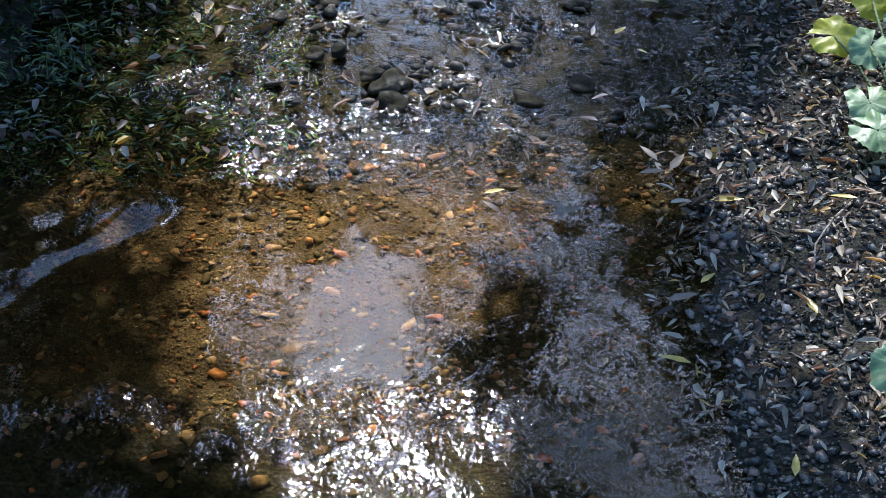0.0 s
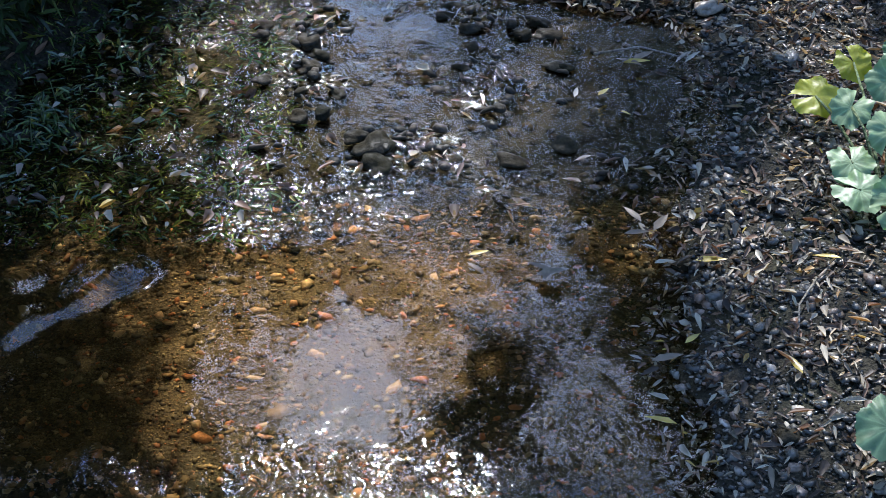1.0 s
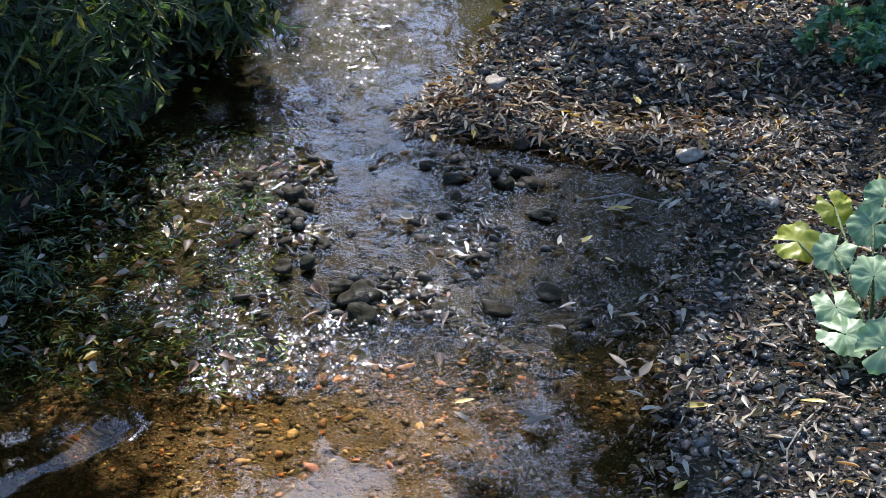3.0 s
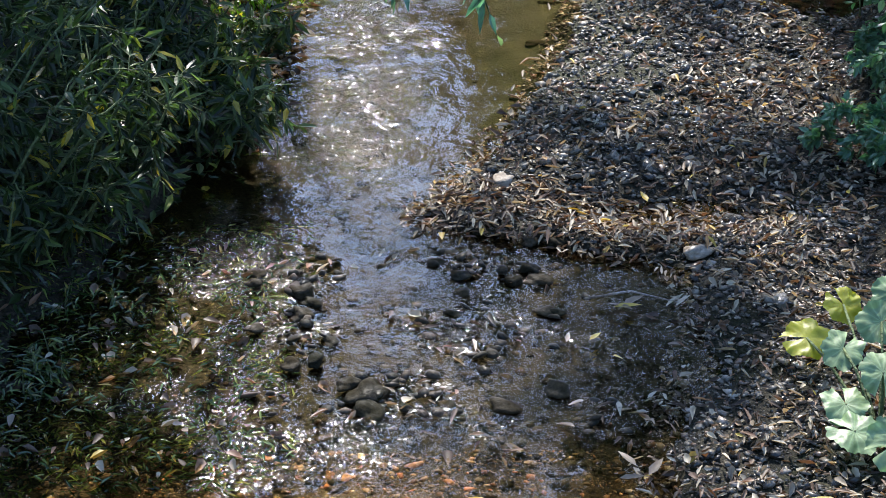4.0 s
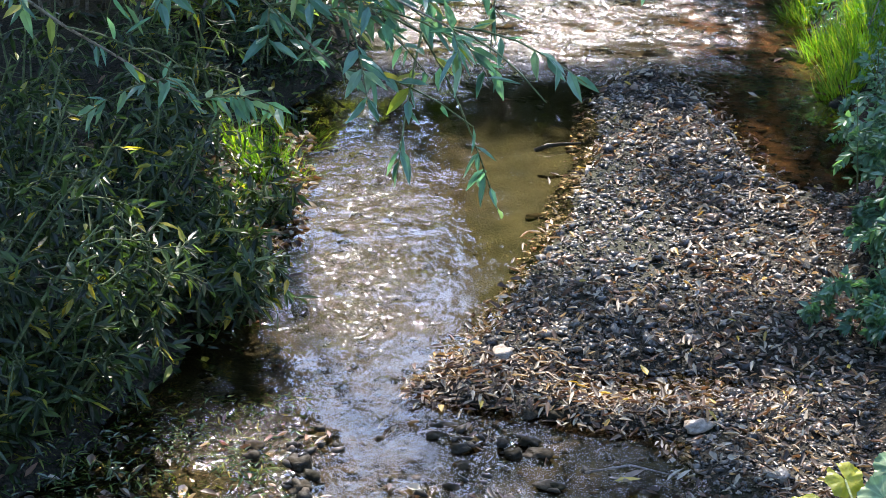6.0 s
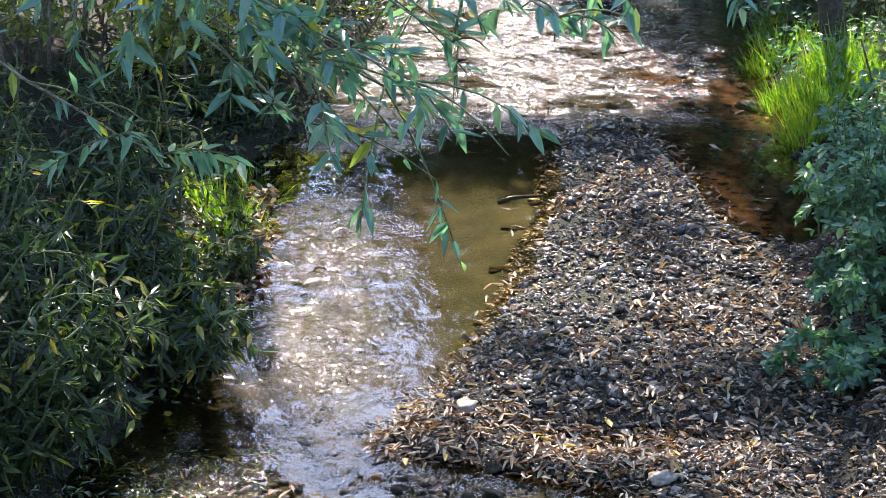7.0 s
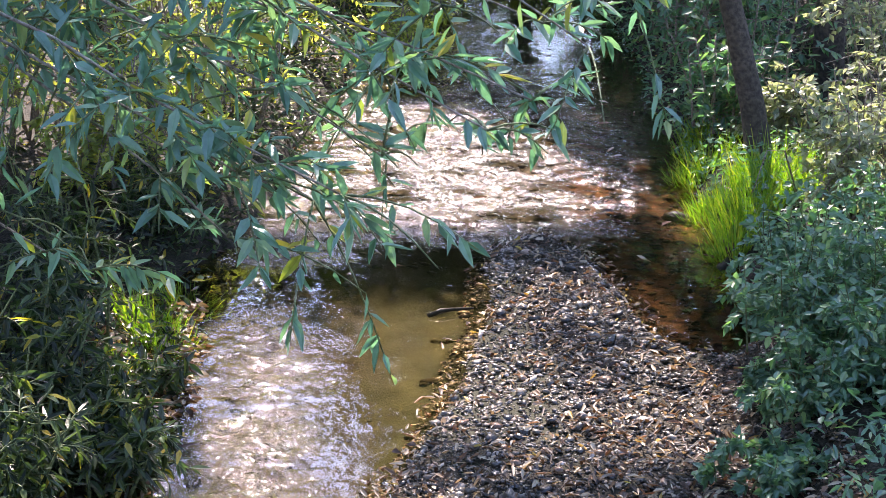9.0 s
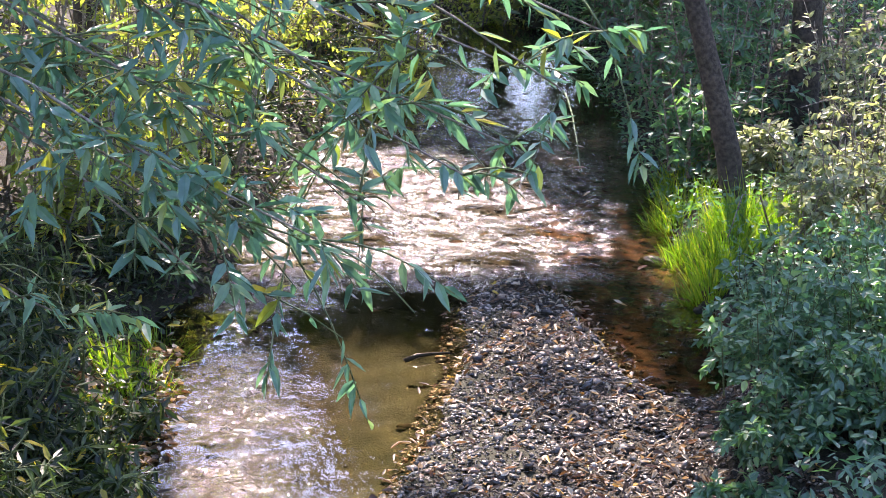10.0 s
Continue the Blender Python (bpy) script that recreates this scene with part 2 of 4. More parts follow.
def spread(base, faces, places, turns, sizes):
    """Many copies of one small shape as one list of vertices and faces."""
    base, places, turns = np.asarray(base, float), np.asarray(places, float), np.asarray(turns, float)
    sizes = np.asarray(sizes, float).reshape(len(places), -1)
    v = base[None] * (sizes[:, None] if sizes.shape[1] == 3 else sizes[:, :, None])
    v = np.einsum("nij,nkj->nki", turns, v) + places[:, None]
    step, out = len(base), []
    for f in faces:
        out += (np.asarray(f)[None] + step * np.arange(len(places))[:, None]).tolist()
    return v.reshape(-1, 3), out


def joined(pieces):
    verts, faces, at = [], [], 0
    for v, f in pieces:
        verts.append(np.asarray(v, float))
        faces += [[i + at for i in one] for one in f]
        at += len(v)
    return np.concatenate(verts), faces


def unit(v):
    return v / np.maximum(np.linalg.norm(v, axis=-1, keepdims=True), 1e-9)


def turned(along, up):
    """Turns whose x points along and whose z lies near up."""
    x = unit(np.asarray(along, float))
    y = unit(np.cross(np.broadcast_to(up, x.shape), x))
    return np.stack([x, y, np.cross(x, y)], -1)


def yawed(n, tip=0.3):
    """Random turns about z with a random tip of about that many radians."""
    a = rng.uniform(0, 2 * np.pi, n)
    along = np.stack([np.cos(a), np.sin(a), rng.normal(0, tip, n)], -1)
    up = unit(np.stack([rng.normal(0, tip, n), rng.normal(0, tip, n), np.ones(n)], -1))
    return turned(along, up)


# a lance-shaped leaf of length 1 along x, folded along its midrib
def leaf_shape(width, fold=0.05, droop=0.12):
    w = width / 2
    v = [(0, 0, 0), (0.33, 0, -fold - droop * 0.1), (0.7, 0, -fold - droop * 0.5), (1, 0, -droop),
         (0.3, w, 0), (0.66, w * 0.75, -droop * 0.4), (0.3, -w, 0), (0.66, -w * 0.75, -droop * 0.4)]
    return v, [(0, 1, 4), (1, 2, 5, 4), (2, 3, 5), (0, 6, 1), (1, 6, 7, 2), (2, 7, 3)]


def tube(points, radii, sides=6):
    """A tapered tube along a line of points."""
    p = np.asarray(points, float)
    d = unit(np.gradient(p, axis=0))
    ref = np.array([0.3, 0.5, 0.81]) if abs(d[0, 2]) < 0.8 else np.array([1.0, 0.2, 0.1])
    u = unit(np.cross(d, ref))
    w = np.cross(d, u)
    a = np.linspace(0, 2 * np.pi, sides, endpoint=False)
    r = np.asarray(radii, float)[:, None, None]
    v = (p[:, None] + r * (np.cos(a)[None, :, None] * u[:, None] + np.sin(a)[None, :, None] * w[:, None])).reshape(-1, 3)
    f = [(k * sides + i, k * sides + (i + 1) % sides, (k + 1) * sides + (i + 1) % sides, (k + 1) * sides + i)
         for k in range(len(p) - 1) for i in range(sides)]
    return v, f + [tuple(range(sides))[::-1], tuple((len(p) - 1) * sides + i for i in range(sides))]


def pebble_shape(seed, flat=0.6, subdivisions=2, lump=0.18):
    bm = bmesh.new()
    bmesh.ops.create_icosphere(bm, subdivisions=subdivisions, radius=0.5)
    off = Vector((seed * 7.3, seed * 3.1, seed * 1.7))
    for v in bm.verts:
        k = 1 + lump * 2 * (noise.noise(v.co * 2.2 + off)) + lump * 0.6 * noise.noise(v.co * 6 + off)
        v.co = Vector((v.co.x * k, v.co.y * k * 0.8, v.co.z * k * flat))
    verts = np.array([v.co[:] for v in bm.verts])
    faces = [tuple(v.index for v in f.verts) for f in bm.faces]
    bm.free()
    return verts, faces


def smooth(v, a, b):
    k = np.clip((v - a) / (b - a), 0, 1)
    return k * k * (3 - 2 * k)


def lumps(x, y, scale, seed=0.0):
    """Smooth unevenness between -1 and 1 over the plan."""
    x, y = np.asarray(x) * scale, np.asarray(y) * scale
    return (np.sin(x * 1.7 + seed + 1.3 * np.sin(y * 0.9 + seed)) + np.sin(y * 2.1 - seed * 2 + 1.1 * np.sin(x * 1.3))
            + np.sin((x + y) * 2.9 + seed * 3) * 0.6 + np.sin((x - 1.4 * y) * 4.7 + seed) * 0.4) / 3


# ---------------------------------------------------------------- plan of the brook (water stands at z = 0)
def left_bank(y):
    return np.interp(y, [2, 5, 6.5, 7.4, 8, 8.7, 9.6, 11, 12.2, 13.5, 17, 20, 24.6, 30, 36], [-2.3, -2.1, -1.95, -1.62, -1.27, -0.98, -0.94, -1.0, -1.05, -0.75, -0.25, 0.2, 0.4, -0.6, -2.5])


def right_bank(y):
    return np.interp(y, [2, 5, 6, 7, 7.7, 8.6, 9.7, 10.8, 11.6, 12.7, 15.3, 17.3, 20, 24, 30, 36], [1.5, 1.6, 1.65, 1.8, 1.95, 1.98, 2.15, 2.3, 2.42, 2.55, 2.7, 2.75, 2.95, 2.9, 1.6, 0.0])


def bar_left(y):
    return np.interp(y, [2, 4, 4.6, 4.85, 5.35, 5.7, 6.2, 6.6, 6.96, 7.3, 7.44, 7.54, 7.66, 7.85, 8.05, 8.45, 9.1, 9.94, 10.6, 11.23, 11.85, 12.4, 13.2], [0.8, 0.77, 0.7, 0.66, 0.74, 0.72, 0.86, 0.93, 1.02, 0.95, 0.6, 0.32, -0.1, -0.22, -0.16, 0.05, 0.27, 0.5, 0.6, 0.78, 0.8, 0.85, 1.3])


def bar_right(y):
    return np.interp(y, [2, 9.9, 10.3, 10.8, 11.7, 12.5, 13.2], [9, 9, 2.25, 1.9, 1.72, 1.62, 1.3])


def height(x, y):
    """The ground's height over the plan."""
    x, y = np.asarray(x, float), np.asarray(y, float)
    deep = np.interp(y, [2, 5.6, 6.1, 7.3, 7.8, 9, 11.5, 12.8, 18, 22, 30], [-0.16, -0.13, -0.055, -0.05, -0.12, -0.24, -0.26, -0.09, -0.1, -0.15, -0.1])
    z = deep + 0.02 * lumps(x, y, 3.0) + 0.012 * lumps(x, y, 9.0, 2.0)
    # wet shoal at the left, in front of the willow
    shoal = (1 - np.exp(-((x + 1.0) / 0.32) ** 2 - ((y - 7.3) / 0.3) ** 2)) * smooth(y, 5.5, 6.0) * (1 - smooth(y, 7.2, 7.6)) * (1 - smooth(x, -1.0, -0.45))
    z = z + shoal * (0.03 + 0.022 * lumps(x, y, 5.0, 1.0))
    # the gravel bar
    edge = np.minimum(x - bar_left(y), bar_right(y) - x) + 0.05 * lumps(x, y, 6.0, 4.0)
    soft = 0.05 * np.exp(-((y - 7.4) / 0.4) ** 2)
    on = smooth(edge, -0.16 - soft, 0.12 + soft) * (1 - smooth(y, 12.9, 13.4))
    top = 0.035 + 0.05 * smooth(edge, 0.05, 0.7) + 0.02 * lumps(x, y, 3.5, 5.0) + 0.014 * lumps(x, y, 9.0, 1.0) + 0.008 * lumps(x, y, 21.0, 2.0)
    z = z * (1 - on) + top * on
    # a small pool in the bar, and a wet hollow beside the weir
    z = z - 0.16 * np.exp(-((x - 0.95) / 0.5) ** 2 - ((y - 7.8) / 0.24) ** 2)
    z = z - 0.1 * np.exp(-((x - 0.76) / 0.22) ** 2 - ((y - 6.5) / 0.32) ** 2)
    # banks
    dl = left_bank(y) - x + 0.06 * lumps(x, y, 4.0, 7.0)
    dr = x - right_bank(y) + 0.06 * lumps(x, y, 4.0, 9.0)
    for d, rise in ((dl, 0.28), (dr, 0.36)):
        z = z + smooth(d, -0.08, 0.4) * (rise + 0.06 * lumps(x, y, 2.0, 3.0)) + 0.16 * np.clip(d - 0.4, 0, 6)
    z = z + 0.45 * smooth(y + 0.5 * lumps(x, y, 0.8, 2.0), 26.0, 28.5)
    return z


def stretch(fine_from, fine_to, step, reach):
    inner = np.arange(fine_from, fine_to + step / 2, step)
    out = [0.3]
    while out[-1] < reach:
        out.append(out[-1] * 1.5 + 0.2)
    out = np.array(out)
    return np.r_[fine_from - out[::-1], inner, fine_to + out]


def grid(xs, ys):
    gx, gy = np.meshgrid(xs, ys)
    nx, ny = len(xs), len(ys)
    k = (np.arange(ny - 1)[:, None] * nx + np.arange(nx - 1)[None]).ravel()
    return gx.ravel(), gy.ravel(), np.stack([k, k + 1, k + nx + 1, k + nx], 1)


gx, gy, gf = grid(stretch(-3.2, 4.2, 0.05, 900), stretch(3.2, 27.0, 0.06, 900))
gz = height(gx, np.clip(gy, 2, 40))
ground = mesh_object("ground", np.stack([gx, gy, np.clip(gz, -1, 2.4)], 1), gf, M_GROUND)
# fine pale silt that has settled in the still pool beside the bar
silt = ground.data.attributes.new("silt", "FLOAT", "POINT")
silt.data.foreach_set("value", (smooth(gx + 0.1 * lumps(gx, gy, 4.0, 1.0), -0.1, 0.25) * (1 - smooth(gx, 1.0, 1.2)) * smooth(gy, 8.6, 9.4) * (1 - smooth(gy + 0.15 * lumps(gx, gy, 4.0, 2.0), 11.9, 12.6))).astype(np.float32))
# sand and fine grit on the bed of the near pool, and rusty mud in the side channel
sand = ground.data.attributes.new("sand", "FLOAT", "POINT")
# sand gives out in front and mid-pool: shade put into the bed's colour
sand.data.foreach_set("value", (smooth(gx, -1.9, -1.5) * (1 - smooth(gx + 0.1 * lumps(gx, gy, 4.0, 3.0), 0.55, 0.95)) * (1 - smooth(gy + 0.12 * lumps(gx, gy, 4.0, 6.0), 5.5, 5.8)) * smooth(gy + 0.1 * lumps(gx, gy, 5.0, 2.0), 4.25, 4.55) * (1 - 0.85 * np.exp(-((gx + 0.35) / 0.55) ** 4 - ((gy - 4.5) / 0.34) ** 4))).astype(np.float32))
rust = ground.data.attributes.new("rust", "FLOAT", "POINT")
rust.data.foreach_set("value", (smooth(gx, 1.5, 1.8) * (1 - smooth(gx, 2.6, 2.9)) * smooth(gy, 9.6, 10.2) * (1 - smooth(gy, 15.0, 17.0)) * (1 - smooth(gz, -0.02, 0.05))
                            + 0.8 * np.exp(-((gx - 0.83) / 0.28) ** 2 - ((gy - 7.8) / 0.12) ** 2)).clip(0, 1).astype(np.float32))
tagged(ground, "dark wet silt and earth of the brook and its banks", "ground", kind="structure")


def chop(x, y):
    """How rough the water runs: 0 still, 1 broken."""
    front = 0.42 * (1 - smooth(y + 0.1 * lumps(x, y, 5.0, 1.0), 4.22, 4.5)) * np.clip(0.55 + 0.8 * lumps(x, y, 5.0, 6.0), 0.15, 1)
    swirl = 0.1 * np.exp(-((x + 0.45) / 0.5) ** 4 - ((y - 4.45) / 0.3) ** 4) + 0.16 * np.exp(-((x - 0.4) / 0.22) ** 2 - ((y - 4.55) / 0.3) ** 2)
    lip = 0.6 * np.exp(-((x + 0.62) / 0.36) ** 4 - ((y - 5.8 - 0.25 * (x + 0.6)) / 0.22) ** 4)
    weir = 0.6 * np.exp(-((y - 6.65) / 0.85) ** 4) * np.clip(0.2 + 1.4 * lumps(x, y, 4.4, 2.0), 0.04, 1.3) * (1 - 0.85 * smooth(x, 0.4, 0.65))
    uneven = np.clip(0.6 + 0.6 * lumps(x, y * 1.6, 2.4, 5.0) + 0.35 * lumps(x, y * 1.5, 7.0, 2.0), 0.08, 1)
    chute = 1.4 * np.exp(-((x + 0.55 + 0.1 * np.sin(y * 3)) / 0.42) ** 2 - ((y - 9.5) / 1.5) ** 4) * uneven * (1 - smooth(x - 0.12 * lumps(x, y, 4.0, 3.0), -0.22, 0.05))
    riffle = 1.4 * smooth(y + 0.3 * lumps(x, y, 2.0, 3.0), 12.3, 13.0) * (1 - 0.7 * smooth(y, 17.5, 19.5)) * (1 - 0.9 * smooth(x - np.interp(y, [12, 15, 20], [1.5, 2.2, 1.6]) + 0.2 * lumps(x, y, 2.5, 1.0), 0, 0.35)) * uneven
    slack = 1.0 * np.exp(-((x + 1.05) / 0.28) ** 4 - ((y - 7.3) / 0.25) ** 4)
    shoal = 0.27 * smooth(-x, 0.55, 0.8) * smooth(y, 5.5, 5.7) * (1 - smooth(y, 7.4, 7.7)) * np.clip(0.3 + 1.4 * lumps(x, y, 6.0, 4.0), 0.05, 1.2)
    step = 0.1 * np.exp(-(((x + 1.75) * 0.8 - (y - 4.66) * 0.6 + 0.06) / 0.2) ** 2) * (1 - smooth(y, 5.3, 5.6)) * (1 - smooth(x, -1.3, -1.0))
    calm = 0.1 * smooth(y, 5.9, 6.2) * (1 - smooth(y, 8.6, 9.0))
    return np.clip(0.022 + calm + slack + step + front + swirl + lip + weir + chute + riffle + shoal, 0.02, 1.3)


wx, wy, wf = grid(np.r_[np.arange(-2.6, -1.3, 0.05), np.arange(-1.3, 2.9, 0.026), np.arange(2.9, 3.6, 0.05)],
                  np.r_[np.arange(-14.0, 1.5, 0.5), np.arange(1.5, 3.6, 0.08), np.arange(3.6, 19, 0.028), np.arange(19, 34, 0.1)])
wc = chop(wx, wy)


def waves(freq, seed, skew=0.7):
    return np.array([noise.noise(Vector((x * freq, y * freq * skew, seed))) for x, y in zip(wx, wy)])


swell, wave, crease = waves(7.0, 1.5), waves(17.0, 7.5), np.abs(waves(12.0, 3.5, 1.2))
wz = wc * (0.014 * swell + 0.012 * wave - 0.016 * crease) + 0.0002 * wave + 0.0006 * swell
# the step in the current at the left: a smooth standing wave
along = (wx + 1.75) * 0.6 + (wy - 4.66) * 0.8
across = (wx + 1.75) * 0.8 - (wy - 4.66) * 0.6 + 0.035 * np.sin(along * 5)
for shift, tall, wide in ((-0.01, 0.075, 0.05), (0.2, 0.05, 0.045)):
    face = across + shift
    wz += tall * (1 - smooth(face, -wide, wide)) * np.exp(-(np.minimum(face, 0) / 0.22) ** 2) * smooth(along, -0.9, -0.3) * (1 - smooth(along, 0.75 - shift, 1.0)) * (0.8 + 0.5 * swell)
water = mesh_object("water", np.stack([wx, wy, wz], 1), wf, M_WATER)
ripple = water.data.attributes.new("ripple", "FLOAT", "POINT")
ripple.data.foreach_set("value", (0.6 * wc ** 1.2).astype(np.float32))
broken = water.data.attributes.new("broken", "FLOAT", "POINT")
broken.data.foreach_set("value", (wc * np.maximum(smooth(wy, 12.0, 13.0), 0.4)).astype(np.float32))
water.visible_shadow = False
tagged(water, "clear shallow brook water with ripples and sky reflections", "water", kind="structure")

# ---------------------------------------------------------------- loose rocks in the brook
ROCKS = [pebble_shape(s, 0.6, 3, 0.3) for s in (1, 2, 3, 4)]


def rock(name, x, y, size, mat, label, kind_of=0, sunk=0.3, turn=0.0, group=""):
    v, f = ROCKS[kind_of % 4]
    ob = mesh_object(name, v, f, mat)
    ob.matrix_world = pose(x, y, float(height(x, y)) + size * (0.25 - sunk), 0, 0, turn) @ Matrix.Diagonal((size * (1 + 0.2 * math.sin(turn)), size * (1 - 0.2 * math.sin(turn * 1.7)), size * 0.75, 1))
    return tagged(ob, label, "rock", group)


WEIR = [(-0.25, 7.11, 0.12), (-0.02, 7.08, 0.11), (-0.73, 7.08, 0.15), (-0.68, 6.98, 0.12), (-0.72, 6.88, 0.14), (-0.4, 6.24, 0.17), (-0.39, 6.1, 0.19), (0.15, 6.15, 0.14), (0.36, 6.26, 0.14),
        (0.44, 7.1, 0.07), (0.2, 7.19, 0.12), (0.31, 7.18, 0.12), (-0.28, 6.86, 0.1), (-0.15, 6.88, 0.09), (-0.27, 7.69, 0.13), (-0.07, 7.46, 0.13), (-0.14, 7.44, 0.12), (0.07, 7.5, 0.11), (0.74, 6.86, 0.15), (0.82, 6.84, 0.1),
        (0.3, 6.42, 0.05), (-0.55, 6.5, 0.07), (-0.95, 7.25, 0.1), (0.0, 6.42, 0.08), (-0.6, 7.4, 0.09), (0.02, 6.75, 0.06), (-0.5, 7.05, 0.08), (0.42, 6.2, 0.08), (-0.36, 7.62, 0.06), (0.28, 7.55, 0.1), (0.4, 7.52, 0.09)]
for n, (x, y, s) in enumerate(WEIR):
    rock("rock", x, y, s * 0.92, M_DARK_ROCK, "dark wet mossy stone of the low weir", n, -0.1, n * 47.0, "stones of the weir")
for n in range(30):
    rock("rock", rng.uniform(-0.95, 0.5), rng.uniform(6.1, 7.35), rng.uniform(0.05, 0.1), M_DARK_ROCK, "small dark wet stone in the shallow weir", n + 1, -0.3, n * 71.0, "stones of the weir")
rock("pale_rock", 1.02, 7.37, 0.12, M_PALE_ROCK, "pale buff stone lying on wet gravel", 1, 0.1, 20)
rock("pale_rock", 0.17, 8.1, 0.12, M_PALE_ROCK, "pale rounded stone on the gravel's edge", 2, 0.1, 70)
for n, (x, y, s) in enumerate([(1.25, 7.75, 0.16), (0.76, 5.45, 0.1), (1.3, 6.85, 0.12), (0.4, 10.3, 0.12), (0.45, 9.5, 0.1), (2.45, 13.6, 0.3), (1.15, 5.2, 0.11), (1.0, 4.45, 0.1), (0.72, 8.3, 0.11)]):
    rock("stone", x, y, s, M_DARK_ROCK if n % 2 else M_PEBBLE, "wet grey stone among gravel", n, 0.12, n * 61.0)

# dark lumps stand in for the shaded hollow beneath the grassy bank
for x, y, s, turn in ((2.5, 11.75, 0.34, 40.0), (2.58, 12.3, 0.3, 100.0), (2.36, 11.3, 0.22, 70.0)):
    tagged(rock("earth_clod", x, y, s, M_DARK_ROCK, "dark earth lump put in for the shaded undercut of the bank", int(turn), 0.15, turn), category="earth")

# ---------------------------------------------------------------- gravel and bed stones
PEBBLES = [pebble_shape(s + 10, 0.34 + 0.08 * (s % 4), 1, 0.3) for s in range(8)]
SHARDS = [pebble_shape(s + 50, 0.3 + 0.07 * (s % 4), 1, 0.5) for s in range(9)]
SMALL = [pebble_shape(s + 30, 0.45, 1, 0.3) for s in range(4)]


def on_bar(x, y):
    edge = np.minimum(x - bar_left(y), np.minimum(bar_right(y), right_bank(y) + 0.25) - x)
    return (edge > -0.12) & (y < 13.2)


def in_bed(x, y):
    return (x > left_bank(y) - 0.05) & (x < right_bank(y) + 0.1) & ~on_bar(x, y)


def strewn(count, box, test, low, high, power=2.2):
    x, y = rng.uniform(box[0], box[1], count), rng.uniform(box[2], box[3], count)
    ok = test(x, y)
    x, y = x[ok], y[ok]
    s = low + (high - low) * rng.random(len(x)) ** power
    return x, y, s


def stones(name, data, shapes, mat, parent, lift=0.12):
    x, y, s = data
    pick = rng.integers(0, len(shapes), len(x))
    pieces = []
    for k, (v, f) in enumerate(shapes):
        q = pick == k
        if not q.any():
            continue
        places = np.stack([x[q], y[q], height(x[q], y[q]) + s[q] * lift], 1)
        size = np.stack([s[q], s[q] * rng.uniform(0.75, 1.1, q.sum()), s[q] * rng.uniform(0.7, 1.1, q.sum())], 1)
        tri = np.array(f)
        vv = np.einsum("nij,nkj->nki", yawed(q.sum(), 0.25), np.asarray(v)[None] * size[:, None]) + places[:, None]
        pieces.append((vv.reshape(-1, 3), (tri[None] + len(v) * np.arange(q.sum())[:, None, None]).reshape(-1, 3)))
    at, vs, fs = 0, [], []
    for v, f in pieces:
        vs.append(v)
        fs.append(f + at)
        at += len(v)
    return tagged(mesh_object(name, np.concatenate(vs), np.concatenate(fs), mat, parent), kind="stuff")


def single_stones(name, data, shapes, mat, parent, lift=0.12):
    """Stones that are objects of their own, on shared meshes."""
    meshes = []
    for v, f in shapes:
        ob = mesh_object(name, v, f, mat, parent)
        meshes.append(ob.data)
        bpy.data.objects.remove(ob)
    for x, y, s, t in zip(*data, yawed(len(data[0]), 0.22)):
        ob = new(name, meshes[rng.integers(len(meshes))])
        ob.parent = parent
        m = Matrix(t.tolist()).to_4x4()
        m.translation = (x, y, float(height(x, y)) + s * lift)
        ob.matrix_world = m @ Matrix.Diagonal((s, s * rng.uniform(0.75, 1.1), s * rng.uniform(0.7, 1.1), 1))


gravel_bar = tagged(empty("gravel_bar", 0, 0, 0), "bank of wet grey gravel beside the brook", "gravel bar", kind="structure")
stones("gravel", strewn(34000, (-0.4, 2.5, 3.4, 13.3), on_bar, 0.014, 0.055, 2.4), PEBBLES[:4] + SHARDS, M_GRAVEL, gravel_bar)
stones("grit", strewn(42000, (-0.4, 2.5, 3.4, 13.3), on_bar, 0.009, 0.022), SMALL, M_GRAVEL, gravel_bar, 0.3)
stones("cobbles", strewn(1000, (-0.2, 2.3, 7.7, 13.0), on_bar, 0.04, 0.11, 2.6), PEBBLES, M_GRAVEL, gravel_bar, 0.14)
x, y, s = strewn(1100, (0.5, 1.9, 3.9, 8.0), on_bar, 0.03, 0.08, 2.2)
single_stones("pebble", (x[:280], y[:280], s[:280]), PEBBLES, M_PEBBLE, gravel_bar, 0.16)

brook_bed = tagged(empty("brook_bed", 0, 0, 0), "golden brown pebbly bed under clear water", "stream bed", kind="structure")
stones("bed_stones", strewn(7500, (-2.4, 1.1, 4.25, 5.9), in_bed, 0.012, 0.045, 3.0), SHARDS, M_BED, brook_bed, 0.06)
stones("bed_grit", strewn(11000, (-2.4, 1.1, 4.3, 5.9), in_bed, 0.006, 0.016), SMALL, M_BED, brook_bed, 0.25)
def rough_bed(x, y):
    """The bed outside the silted pool beside the bar."""
    return in_bed(x, y) & (rng.random(len(x)) > 0.7 * ((x < -0.75) & (y < 7.7))) & (rng.random(len(x)) > 0.99 * np.exp(-((x - 0.3) / 0.7) ** 6 - ((y - 10.7) / 2.15) ** 6) - 0.9 * (x > 1.6))


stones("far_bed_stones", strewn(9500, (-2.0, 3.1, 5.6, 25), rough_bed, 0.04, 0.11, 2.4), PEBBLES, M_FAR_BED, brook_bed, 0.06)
x, y, s = strewn(500, (-1.5, 0.6, 4.0, 5.9), in_bed, 0.025, 0.075, 2.4)
